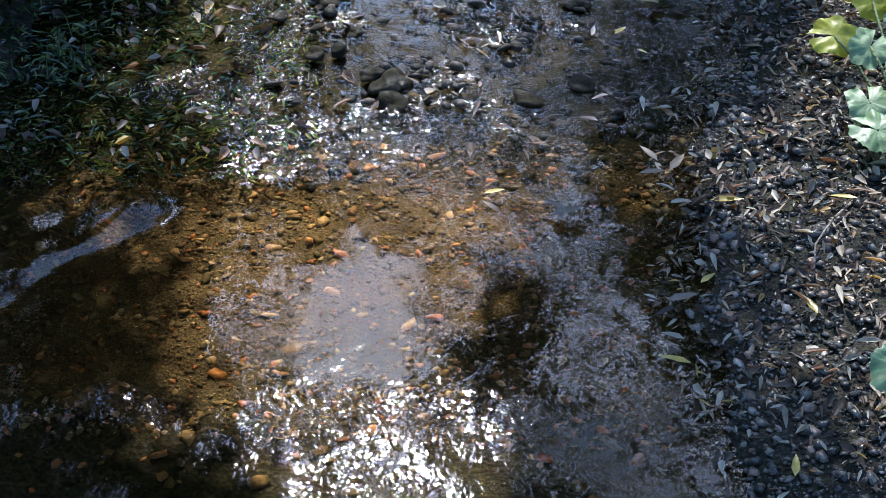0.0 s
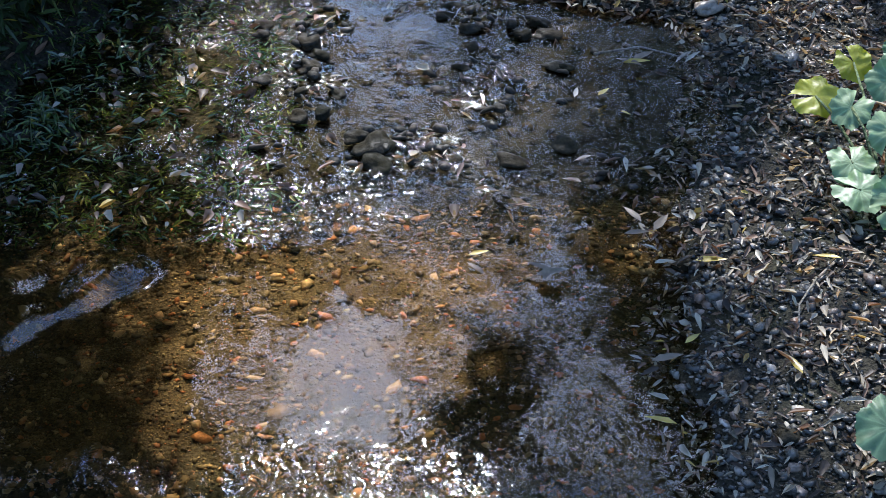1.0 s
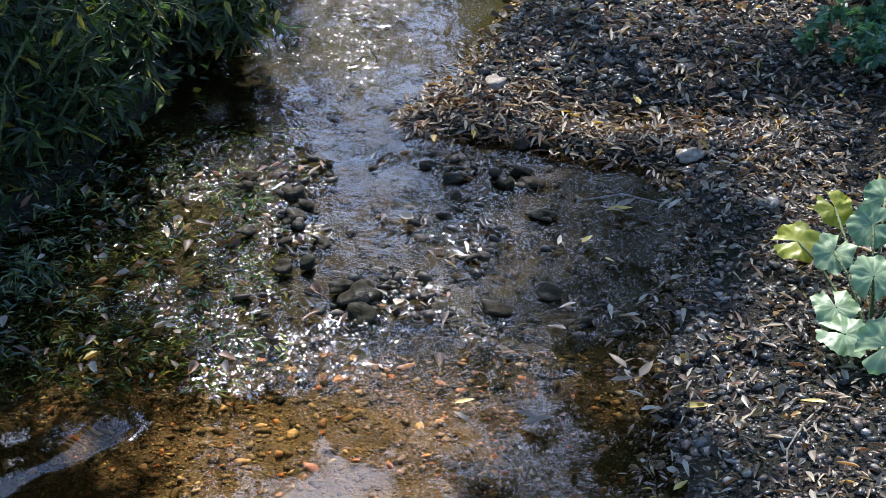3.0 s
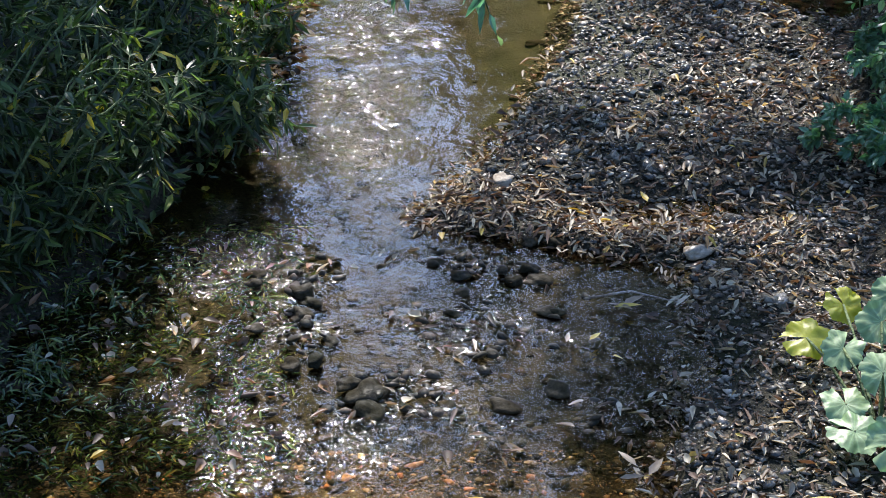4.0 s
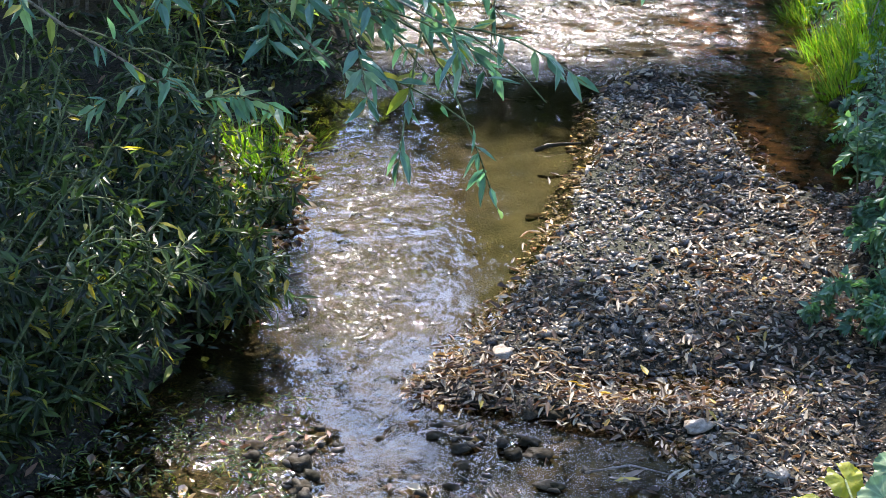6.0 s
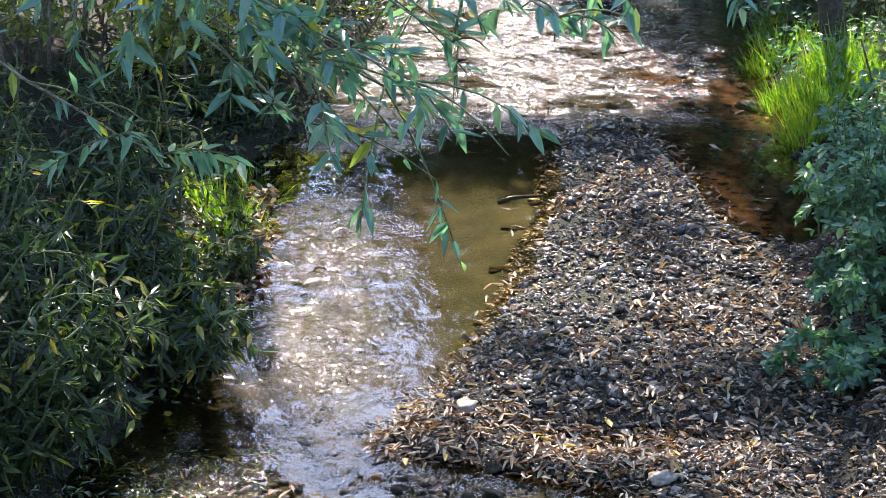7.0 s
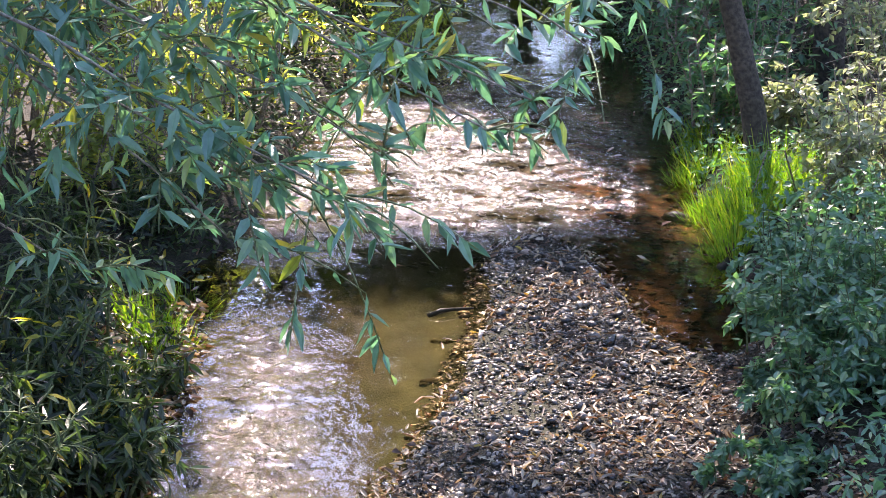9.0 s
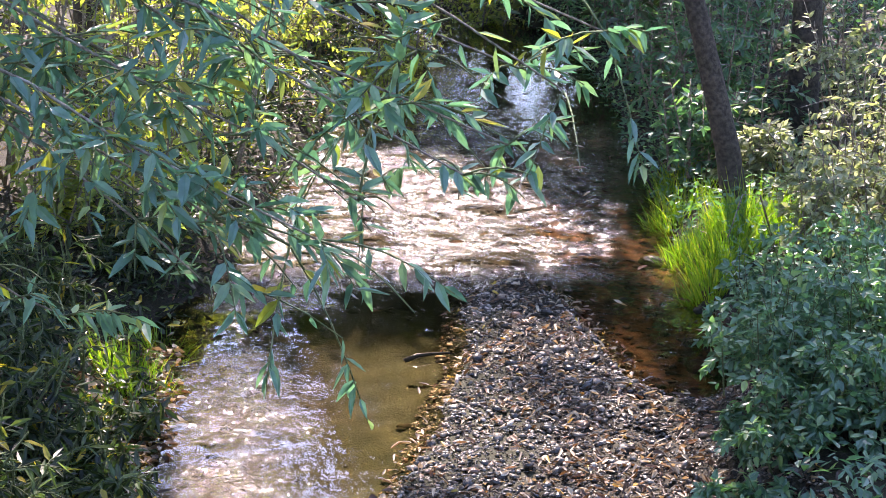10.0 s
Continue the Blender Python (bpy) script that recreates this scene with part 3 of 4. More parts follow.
single_stones("bed_stone", (x[:250], y[:250], s[:250]), SHARDS, M_BED_ONE, brook_bed, 0.08)
# stones that stand out of the riffles
x, y, s = strewn(1300, (-0.8, 0.7, 5.9, 7.6), lambda x, y: in_bed(x, y) & (rng.random(len(x)) < 0.12 + 0.7 * (lumps(x, y, 4.4, 2.0) > 0.1)), 0.025, 0.08, 2.2)
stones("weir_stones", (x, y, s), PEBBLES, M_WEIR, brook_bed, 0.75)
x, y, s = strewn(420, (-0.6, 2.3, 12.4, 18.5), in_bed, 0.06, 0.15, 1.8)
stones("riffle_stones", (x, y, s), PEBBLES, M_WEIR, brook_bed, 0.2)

# ---------------------------------------------------------------- fallen leaves
NARROW, BROAD = leaf_shape(0.26, 0.1, 0.35), leaf_shape(0.55, 0.24, 0.55)


def litter(name, count, box, test, low, high, shape, mat, parent, lift=0.02):
    x, y, s = strewn(count, box, test, low, high, 1.0)
    z = np.maximum(height(x, y) + lift, 0.004) + rng.uniform(0, 0.02, len(x))
    v, f = spread(shape[0], shape[1], np.stack([x, y, z], 1), yawed(len(x), 0.38), s)
    return tagged(mesh_object(name, v, f, mat, parent), kind="stuff")


leaf_litter = tagged(empty("leaf_litter", 0, 0, 0), "fallen willow leaves, brown, pale and yellow, strewn over wet gravel", "leaf litter", kind="stuff")


def drifts(x, y):
    """Where leaves lie thick on the bar."""
    thick = 0.36 + 0.5 * lumps(x, y, 2.6, 8.0) + 0.45 * np.exp(-((y - 8.0) / 0.9) ** 2)
    return on_bar(x, y) & (rng.random(len(x)) < thick)


litter("narrow_leaves", 10000, (-0.4, 2.4, 3.6, 13.2), drifts, 0.03, 0.09, NARROW, M_LITTER, leaf_litter, 0.03)
litter("broad_leaves", 6500, (-0.4, 2.4, 3.6, 13.2), drifts, 0.025, 0.06, BROAD, M_LITTER, leaf_litter, 0.03)
litter("shore_leaves", 9000, (0.5, 2.0, 3.6, 7.8), lambda x, y: on_bar(x, y) & (rng.random(len(x)) < 0.3 + 0.6 * lumps(x, y, 5.0, 3.0)), 0.02, 0.055, NARROW, M_LITTER, leaf_litter, 0.025)
litter("drifted_leaves", 1500, (-0.3, 1.1, 7.4, 8.2), lambda x, y: on_bar(x, y) & (y < 8.1 - 0.3 * np.abs(x - 0.2)), 0.035, 0.08, NARROW, M_LITTER, leaf_litter, 0.03)
litter("bank_leaves", 3500, (-3, 4.5, 4, 26), lambda x, y: (x < left_bank(y)) | (x > right_bank(y)), 0.06, 0.11, NARROW, M_LITTER, leaf_litter, 0.02)
litter("slope_leaves", 900, (-1.8, -0.95, 9.6, 11.6), lambda x, y: x < left_bank(y), 0.04, 0.09, BROAD, M_LITTER, leaf_litter, 0.03)
litter("riffle_leaves", 110, (-0.6, 2.6, 12.2, 24), in_bed, 0.07, 0.14, NARROW, M_LITTER, leaf_litter, 0.03)
litter("shoal_leaves", 450, (-1.9, 1.0, 5.6, 7.5), lambda x, y: in_bed(x, y) & (rng.random(len(x)) < 0.08 + 0.7 * (x < -0.7)), 0.03, 0.08, BROAD, M_LITTER, leaf_litter, 0.02)

litter("weir_leaves", 700, (-0.75, 0.95, 5.75, 7.5), lambda x, y: in_bed(x, y) & (lumps(x, y, 4.4, 2.0) > 0.1) & (rng.random(len(x)) < 0.4), 0.03, 0.09, NARROW, M_LITTER, leaf_litter, 0.03)
litter("far_leaves", 1500, (-1.5, 4.0, 25.8, 29.5), lambda x, y: height(x, y) > 0.0, 0.08, 0.15, NARROW, M_LITTER, leaf_litter, 0.03)


def fallen(name, x, y, size, turn, mat, label):
    v, f = leaf_shape(0.28, 0.06, 0.16)
    ob = mesh_object(name, v, [list(q) for q in f], mat)
    ob.matrix_world = pose(x, y, max(float(height(x, y)), -0.005) + 0.045, 6, -8, turn) @ Matrix.Diagonal((size, size, size, 1))
    return tagged(ob, label, "fallen leaf", "single fallen leaves")


for x, y, size, turn, yellow in [(0.66, 4.53, 0.11, 160, 1), (0.79, 5.4, 0.12, 5, 1), (1.08, 4.72, 0.11, 110, 1), (-0.02, 5.45, 0.08, 20, 1), (0.04, 5.33, 0.1, 130, 0), (0.22, 5.33, 0.13, 20, 0), (0.28, 5.36, 0.11, 150, 0),
                                 (0.25, 5.3, 0.1, 80, 0), (0.62, 6.88, 0.12, 10, 1), (0.66, 6.9, 0.13, 40, 0), (0.7, 6.86, 0.12, 150, 0), (0.5, 6.6, 0.08, 50, 1), (0.62, 5.68, 0.12, 120, 0), (0.66, 5.62, 0.13, 60, 0), (0.55, 5.6, 0.1, 10, 0),
                                 (0.92, 3.98, 0.1, 80, 1), (0.72, 4.95, 0.08, 45, 1), (1.3, 5.35, 0.1, 170, 1), (0.85, 7.9, 0.12, 100, 1), (0.6, 4.85, 0.12, 20, 0)]:
    fallen("fallen_leaf", x, y, size, turn, M_YELLOW_LEAF if yellow else M_LITTER, "yellow fallen willow leaf" if yellow else "pale dead willow leaf")

# ---------------------------------------------------------------- plants
WILLOW_LEAF, ROUND_LEAF, FAR_LEAF = leaf_shape(0.27, 0.05, 0.2), leaf_shape(0.55, 0.07, 0.22), leaf_shape(0.4, 0.05, 0.15)


def bent(start, way, length, sag, steps=6):
    """A line that starts along way and bends under its weight."""
    t = np.linspace(0, 1, steps)[:, None]
    p = np.asarray(start)[None] + unit(np.asarray(way, float))[None] * length * t
    p[:, 2] -= (sag * length * t[:, 0] ** 2)
    return p


def leaf_poses(lines, per_line, low, high, out=0.8, first=0.15):
    """Leaves set along lines, alternately, turned outwards."""
    places, ways = [], []
    for p in lines:
        t = np.sort(rng.uniform(first, 1.0, per_line))
        k = t * (len(p) - 1)
        i = np.minimum(k.astype(int), len(p) - 2)
        places.append(p[i] + (p[i + 1] - p[i]) * (k - i)[:, None])
        d = unit(p[i + 1] - p[i])
        side = unit(np.cross(d, rng.normal(0, 1, (per_line, 3)) + [0, 0, 0.8]))
        ways.append(unit(d * rng.uniform(0.3, 1.0, (per_line, 1)) + side * out * rng.choice([-1, 1], (per_line, 1)) + [0, 0, -0.15]))
    places, ways = np.concatenate(places), np.concatenate(ways)
    up = unit(rng.normal(0, 0.45, (len(places), 3)) + [0, 0, 1])
    return places, turned(ways, up), rng.uniform(low, high, len(places))


def leafed(lines, per_line, shape, low, high, out=0.8, first=0.15):
    return spread(shape[0], shape[1], *leaf_poses(lines, per_line, low, high, out, first))


def shrub(name, x, y, label, category, stems, tall, wide, twigs, leaves, shape, low, high, mat, stem_mat=M_STEM, lean=(0, 0), sag=0.35, thick=0.012, group=""):
    """A shrub or tall herb: stems from one root, side twigs, and leaves along them all."""
    z = float(height(x, y))
    thing = tagged(empty(name, x, y, z), label, category, group)
    stem_lines, twig_lines = [], []
    for _ in range(stems):
        a = rng.uniform(0, 2 * np.pi)
        r = rng.uniform(0.15, 1.0) * wide
        way = np.array([np.cos(a) * r + lean[0], np.sin(a) * r + lean[1], tall])
        p = bent((rng.normal(0, 0.08 + wide * 0.15), rng.normal(0, 0.08 + wide * 0.15), 0), way, tall * rng.uniform(0.6, 1.05), sag * r / max(tall, 0.1))
        stem_lines.append(p)
        for _ in range(twigs):
            i = rng.integers(1, 5)
            b = rng.uniform(0, 2 * np.pi)
            twig_lines.append(bent(p[i], (np.cos(b), np.sin(b), rng.uniform(-0.1, 0.8)), tall * rng.uniform(0.15, 0.36), 0.45, 4))
    for p in stem_lines:
        mesh_object("stem", *tube(p, np.linspace(thick, thick * 0.3, len(p)), 5), stem_mat, thing)
    tagged(mesh_object("brushwood", *joined([tube(p, np.linspace(thick * 0.4, thick * 0.15, len(p)), 3) for p in twig_lines]), stem_mat, thing), kind="stuff")
    green = leafed(stem_lines + twig_lines, leaves, shape, low, high)
    tagged(mesh_object("foliage", *green, mat, thing, smooth=False), kind="stuff")
    return thing


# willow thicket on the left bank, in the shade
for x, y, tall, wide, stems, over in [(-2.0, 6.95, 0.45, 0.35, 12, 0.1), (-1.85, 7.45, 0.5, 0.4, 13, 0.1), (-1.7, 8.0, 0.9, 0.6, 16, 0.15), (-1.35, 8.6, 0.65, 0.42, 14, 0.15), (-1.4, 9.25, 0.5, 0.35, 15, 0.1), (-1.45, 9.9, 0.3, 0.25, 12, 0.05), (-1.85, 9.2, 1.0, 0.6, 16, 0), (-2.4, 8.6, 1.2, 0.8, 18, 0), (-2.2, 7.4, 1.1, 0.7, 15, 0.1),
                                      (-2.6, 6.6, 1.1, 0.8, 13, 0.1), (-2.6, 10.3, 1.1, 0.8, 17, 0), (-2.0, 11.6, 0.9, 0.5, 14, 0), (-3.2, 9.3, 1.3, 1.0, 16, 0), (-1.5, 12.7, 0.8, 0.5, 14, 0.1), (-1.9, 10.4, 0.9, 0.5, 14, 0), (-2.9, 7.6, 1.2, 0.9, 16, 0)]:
    shrub("willow_bush", x, y, "dense willow bush shading the water's edge, its own shade put into the leaf colour", "bush", stems, tall, wide, 6, 7, WILLOW_LEAF, 0.065, 0.125, M_WILLOW_SHADED, lean=(over, -over * 0.5), group="willow bushes")

# low green herbs and trailing weed on the wet shoal
for x, y, tall in [(-1.65, 7.0, 0.16), (-1.75, 6.3, 0.16), (-1.75, 7.45, 0.25), (-1.5, 7.6, 0.2)]:
    shrub("water_herb", x, y, "low green herb growing on the wet shoal", "plant", 6, tall, 0.6 * tall, 2, 5, WILLOW_LEAF, 0.04, 0.07, M_WEED, group="herbs on the shoal", thick=0.004)
n = 11000
x, y = rng.uniform(-2.1, -0.55, n), rng.uniform(5.55, 7.75, n)
keep = rng.random(n) < np.clip(0.45 + 0.75 * lumps(x, y, 4.6, 9.0) + 0.4 * (x < -1.2), 0, 1) * smooth(-x + 0.15 * lumps(x, y, 4.0, 2.0), 0.6, 0.85)
x, y = x[keep], y[keep]
v, f = spread(*leaf_shape(0.2, 0.05, 0.3), np.stack([x, y, np.maximum(height(x, y), -0.03) + rng.uniform(-0.005, 0.036, len(x))], 1), yawed(len(x), 0.3), rng.uniform(0.025, 0.065, len(x)))
water_weed = tagged(empty("water_weed", 0, 0, 0), "dark green weed trailing in the shallow water", "water weed", kind="stuff")
tagged(mesh_object("weed_leaves", v, f, M_WEED, water_weed, smooth=False), kind="stuff")

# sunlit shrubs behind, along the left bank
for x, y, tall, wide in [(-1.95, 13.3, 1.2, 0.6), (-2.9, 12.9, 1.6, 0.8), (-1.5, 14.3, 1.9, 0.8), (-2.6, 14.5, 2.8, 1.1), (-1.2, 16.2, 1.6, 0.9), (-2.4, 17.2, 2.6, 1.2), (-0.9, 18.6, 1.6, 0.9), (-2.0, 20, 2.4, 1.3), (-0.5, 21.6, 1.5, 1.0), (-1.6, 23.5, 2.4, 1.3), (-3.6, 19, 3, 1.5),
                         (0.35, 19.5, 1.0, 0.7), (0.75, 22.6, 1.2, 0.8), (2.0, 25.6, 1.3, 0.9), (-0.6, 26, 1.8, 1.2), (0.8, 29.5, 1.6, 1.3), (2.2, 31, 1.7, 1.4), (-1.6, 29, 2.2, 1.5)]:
    shrub("bank_shrub", x, y, "yellow-green shrub along the brook's bank, sunlight put into its leaf colour", "shrub", 15, tall, wide, 7, 11, FAR_LEAF, 0.06, 0.11, M_SHRUB_LIT, M_TWIG, group="shrubs of the far bank", thick=0.015)

# nettles and shrubs on the right bank
for x, y, tall, wide in [(2.3, 8.6, 0.55, 0.35), (2.45, 9.2, 0.75, 0.4), (2.55, 9.9, 0.8, 0.45), (2.95, 9.6, 1.0, 0.5), (2.75, 10.5, 0.8, 0.45), (3.2, 10.4, 1.1, 0.55), (2.9, 11.2, 0.8, 0.45), (3.4, 11.3, 1.1, 0.55),
                         (2.75, 8.6, 0.8, 0.45), (2.2, 9.05, 0.3, 0.25), (2.55, 11.1, 0.45, 0.3), (2.05, 8.25, 0.35, 0.25)]:
    shrub("nettle_clump", x, y, "nettle clump on the bank, blue of skylit shade put into its green", "plant", 15, tall, wide, 6, 14, ROUND_LEAF, 0.04, 0.07, M_NETTLE_SKYLIT, group="nettles on the bank", thick=0.006)
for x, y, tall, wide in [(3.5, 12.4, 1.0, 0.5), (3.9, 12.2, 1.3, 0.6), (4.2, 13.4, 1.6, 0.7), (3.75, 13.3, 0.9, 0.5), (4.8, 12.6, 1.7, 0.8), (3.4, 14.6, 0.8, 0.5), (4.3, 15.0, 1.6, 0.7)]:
    shrub("elder_shrub", x, y, "pale green shrub on the bank, sunlight put into its leaf colour", "shrub", 13, tall, wide, 6, 11, ROUND_LEAF, 0.05, 0.085, M_ELDER_LIT, M_TWIG, group="shrubs of the bank", thick=0.01)
# the last five, out of view, are added to block sky mirrored far upstream
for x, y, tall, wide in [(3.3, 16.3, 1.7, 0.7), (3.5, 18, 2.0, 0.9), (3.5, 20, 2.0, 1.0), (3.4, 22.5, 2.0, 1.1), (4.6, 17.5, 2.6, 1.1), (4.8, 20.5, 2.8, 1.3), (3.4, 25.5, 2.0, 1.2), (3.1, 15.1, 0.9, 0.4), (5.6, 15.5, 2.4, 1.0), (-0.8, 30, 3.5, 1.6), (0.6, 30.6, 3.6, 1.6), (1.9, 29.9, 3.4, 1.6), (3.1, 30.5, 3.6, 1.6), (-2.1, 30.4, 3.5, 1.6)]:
    shrub("dark_shrub", x, y, "shrub beside the brook, its shade put into the green leaf colour", "shrub", 15, tall, wide, 7, 11, FAR_LEAF, 0.07, 0.12, M_NETTLE_SKYLIT, M_TWIG, group="dark shrubs", thick=0.015)


bank_herbs = tagged(empty("bank_herbs", 0, 0, 0), "low mixed green herbs covering the banks", "herbs", kind="stuff")
for side, edge, sign, mat in (("left", left_bank, -1, M_WILLOW_SHADED), ("right", right_bank, 1, M_NETTLE_SKYLIT)):
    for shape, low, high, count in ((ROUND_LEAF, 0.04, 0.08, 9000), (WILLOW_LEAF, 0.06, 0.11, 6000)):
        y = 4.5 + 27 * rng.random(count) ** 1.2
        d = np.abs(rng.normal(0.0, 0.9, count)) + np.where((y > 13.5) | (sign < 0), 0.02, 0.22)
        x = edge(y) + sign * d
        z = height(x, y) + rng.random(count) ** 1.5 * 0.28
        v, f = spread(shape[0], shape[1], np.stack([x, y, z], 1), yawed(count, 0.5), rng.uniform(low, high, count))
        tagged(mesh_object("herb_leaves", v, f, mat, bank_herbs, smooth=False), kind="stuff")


def grass(name, x, y, tall, wide, count, label):
    thing = tagged(empty(name, x, y, float(height(x, y))), label, "grass", "grass tufts", "stuff")
    a, r = rng.uniform(0, 2 * np.pi, count), wide * np.sqrt(rng.random(count))
    v, f = [], []
    for k in range(count):
        bx, by = np.cos(a[k]) * r[k], np.sin(a[k]) * r[k]
        bz = float(height(x + bx, y + by)) - float(height(x, y))
        p = bent((bx, by, bz - 0.02), (np.cos(a[k]) * 0.35 + rng.normal(0, 0.2), np.sin(a[k]) * 0.35 + rng.normal(0, 0.2), 1), tall * rng.uniform(0.5, 1.1), rng.uniform(0.1, 0.6), 5)
        side = unit(np.array([rng.normal(), rng.normal(), 0.0])) * rng.uniform(0.003, 0.006)
        taper = np.array([1, 0.9, 0.7, 0.4, 0.05])[:, None]
        at = len(v) * 10
        v.append(np.concatenate([p - side * taper, p + side * taper]))
        f += [(at + i, at + i + 1, at + 6 + i, at + 5 + i) for i in range(4)]
    mesh_object("blades", np.concatenate(v), f, M_GRASS, thing, smooth=False)
    return thing


for x, y, tall, wide, count in [(2.66, 12.5, 0.42, 0.2, 420), (2.85, 12.9, 0.5, 0.25, 480), (3.1, 13.4, 0.5, 0.28, 480), (2.75, 13.5, 0.4, 0.25, 400), (3.35, 13.0, 0.5, 0.3, 450), (2.8, 14.6, 0.4, 0.25, 380), (2.95, 15.4, 0.4, 0.25, 320),
                                (-1.22, 10.8, 0.32, 0.18, 300), (-1.35, 11.1, 0.4, 0.2, 300), (-1.3, 10.4, 0.22, 0.18, 220), (-1.15, 11.6, 0.35, 0.2, 240)]:
    grass("grass_tuft", x, y, tall, wide, count, "bright backlit green grass tuft on the bank")


def butterbur_leaf(radius, mat, parent, at, tilt, turn, label=""):
    """A round, lobed and pleated leaf with a notch at its stalk."""
    rings, spokes = 7, 67
    v, f = [(0, 0, 0)], []
    own = rng.uniform(0, 50)
    for i in range(1, rings + 1):
        for j in range(spokes):
            a = radians(11) + (2 * np.pi - radians(22)) * j / (spokes - 1)
            k = i / rings
            edge = 1 + 0.14 * k * noise.noise((np.cos(a) * 2 + own, np.sin(a) * 2, 3.0)) + 0.05 * np.sin(7 * a + radius * 90) * k + 0.03 * np.sin(23 * a) * k + 0.1 * np.cos(a) ** 2 * k
            zz = 0.1 * (k ** 1.5) * np.cos(2 * a + radius * 40) + 0.006 * k * np.sin(11 * a + 1) + 0.05 * k ** 3 * np.sin(5 * a + radius * 70) + 0.12 * k - 0.22 * k ** 2 + 0.16 * k * noise.noise((np.cos(a) * k * 2.6 + own, np.sin(a) * k * 2.6, own)) + 0.07 * k ** 2 * noise.noise((np.cos(a) * k * 7 + own, np.sin(a) * k * 7, own))
            v.append((np.cos(a) * k * edge, np.sin(a) * k * edge, zz))
    f += [(0, 1 + j, 2 + j) for j in range(spokes - 1)]
    f += [(1 + i * spokes + j, 1 + (i + 1) * spokes + j, 2 + (i + 1) * spokes + j, 2 + i * spokes + j) for i in range(rings - 1) for j in range(spokes - 1)]
    ob = mesh_object("leaf", np.array(v) * radius, f, mat, parent)
    ob.matrix_local = pose(*at, tilt, 0, 0) @ pose(0, 0, 0, 0, 0, turn)
    if label:
        tagged(ob, label)
    stalk = bent((0, 0, 0), (at[0], at[1], at[2] * 1.25 + 0.02), math.dist((0, 0, 0), at), 0.05, 5)
    stalk[-1] = at
    stem = mesh_object("stalk", *tube(stalk, np.linspace(0.008, 0.005, 5), 6), M_STEM, ob)
    stem.matrix_parent_inverse = ob.matrix_basis.inverted()


def butterbur(x, y, leaves, label):
    plant = tagged(empty("butterbur_plant", x, y, float(height(x, y))), label, "plant")
    for radius, at, tilt, turn, yellow in leaves:
        butterbur_leaf(radius, M_YELLOWING if yellow else M_BUTTERBUR, plant, at, tilt, turn, "yellowing lobed leaf" if yellow else "")


butterbur(1.53, 5.79, [(0.1, (-0.02, -0.32, 0.2), 36, 200, 0), (0.085, (0.0, 0.06, 0.26), 34, 260, 0), (0.085, (-0.14, 0.0, 0.16), 22, 100, 0), (0.095, (-0.13, -0.14, 0.13), 15, 150, 0), (0.08, (-0.1, 0.3, 0.22), 30, 60, 0),
                      (0.09, (0.06, 0.4, 0.28), 38, 20, 0), (0.095, (-0.2, 0.5, 0.15), 24, 180, 1), (0.075, (-0.03, 0.68, 0.2), 35, 120, 1), (0.1, (0.14, -0.22, 0.22), 28, 300, 0), (0.09, (0.17, 0.1, 0.26), 32, 330, 0),
                      (0.085, (0.14, 0.58, 0.3), 34, 250, 0), (0.08, (0.02, -0.12, 0.12), 12, 20, 0)], "butterbur with broad pale green round leaves, two yellowing")
butterbur(1.35, 4.25, [(0.1, (-0.08, 0.05, 0.14), 22, 60, 0), (0.11, (0.06, -0.04, 0.16), 25, 160, 0), (0.1, (0.08, 0.14, 0.18), 30, 300, 0)], "small butterbur with round green leaves on gravel")

# ---------------------------------------------------------------- trees, whose crowns meet over the brook
# sunlit patches of the plan: middle and half sizes
GAPS = [(-1.1, 4.5, 0.2, 0.25), (-1.3, 4.25, 0.14, 0.16), (-0.62, 5.2, 0.5, 0.3), (-1.02, 4.85, 0.28, 0.3), (-0.2, 5.35, 0.22, 0.25), (-0.25, 3.95, 0.48, 0.4), (0.22, 4.05, 0.12, 0.35), (-0.6, 5.8, 0.4, 0.26), (1.55, 6.2, 0.35, 0.6), (0.05, 6.7, 0.3, 0.25), (-0.55, 9.4, 0.6, 1.3), (0.25, 10.6, 0.6, 1.5), (-1.25, 10.6, 0.42, 0.85),
        (0.25, 5.3, 0.2, 0.14), (0.35, 5.8, 0.45, 0.35), (-1.9, 13.6, 1.1, 1.0), (0.72, 4.9, 0.12, 0.3), (1.0, 4.4, 0.28, 0.3), (1.0, 4.95, 0.3, 0.2), (1.35, 4.35, 0.25, 0.35), (0.5, 15.2, 1.2, 2.3), (2.95, 13.2, 0.6, 0.9), (4.1, 13.2, 1.2, 1.6), (-2.0, 18, 2.0, 4.0), (0.3, 7.75, 0.5, 0.25), (1.1, 7.5, 0.5, 0.25),
        (1.25, 5.05, 0.35, 0.25), (1.0, 5.6, 0.25, 0.2), (-1.05, 7.3, 0.45, 0.3), (-1.2, 6.0, 0.4, 0.2), (-1.5, 6.6, 0.3, 0.15), (-1.6, 7.2, 0.4, 0.3), (1.7, 9.0, 0.4, 0.5), (-0.9, 6.6, 0.25, 0.2)]


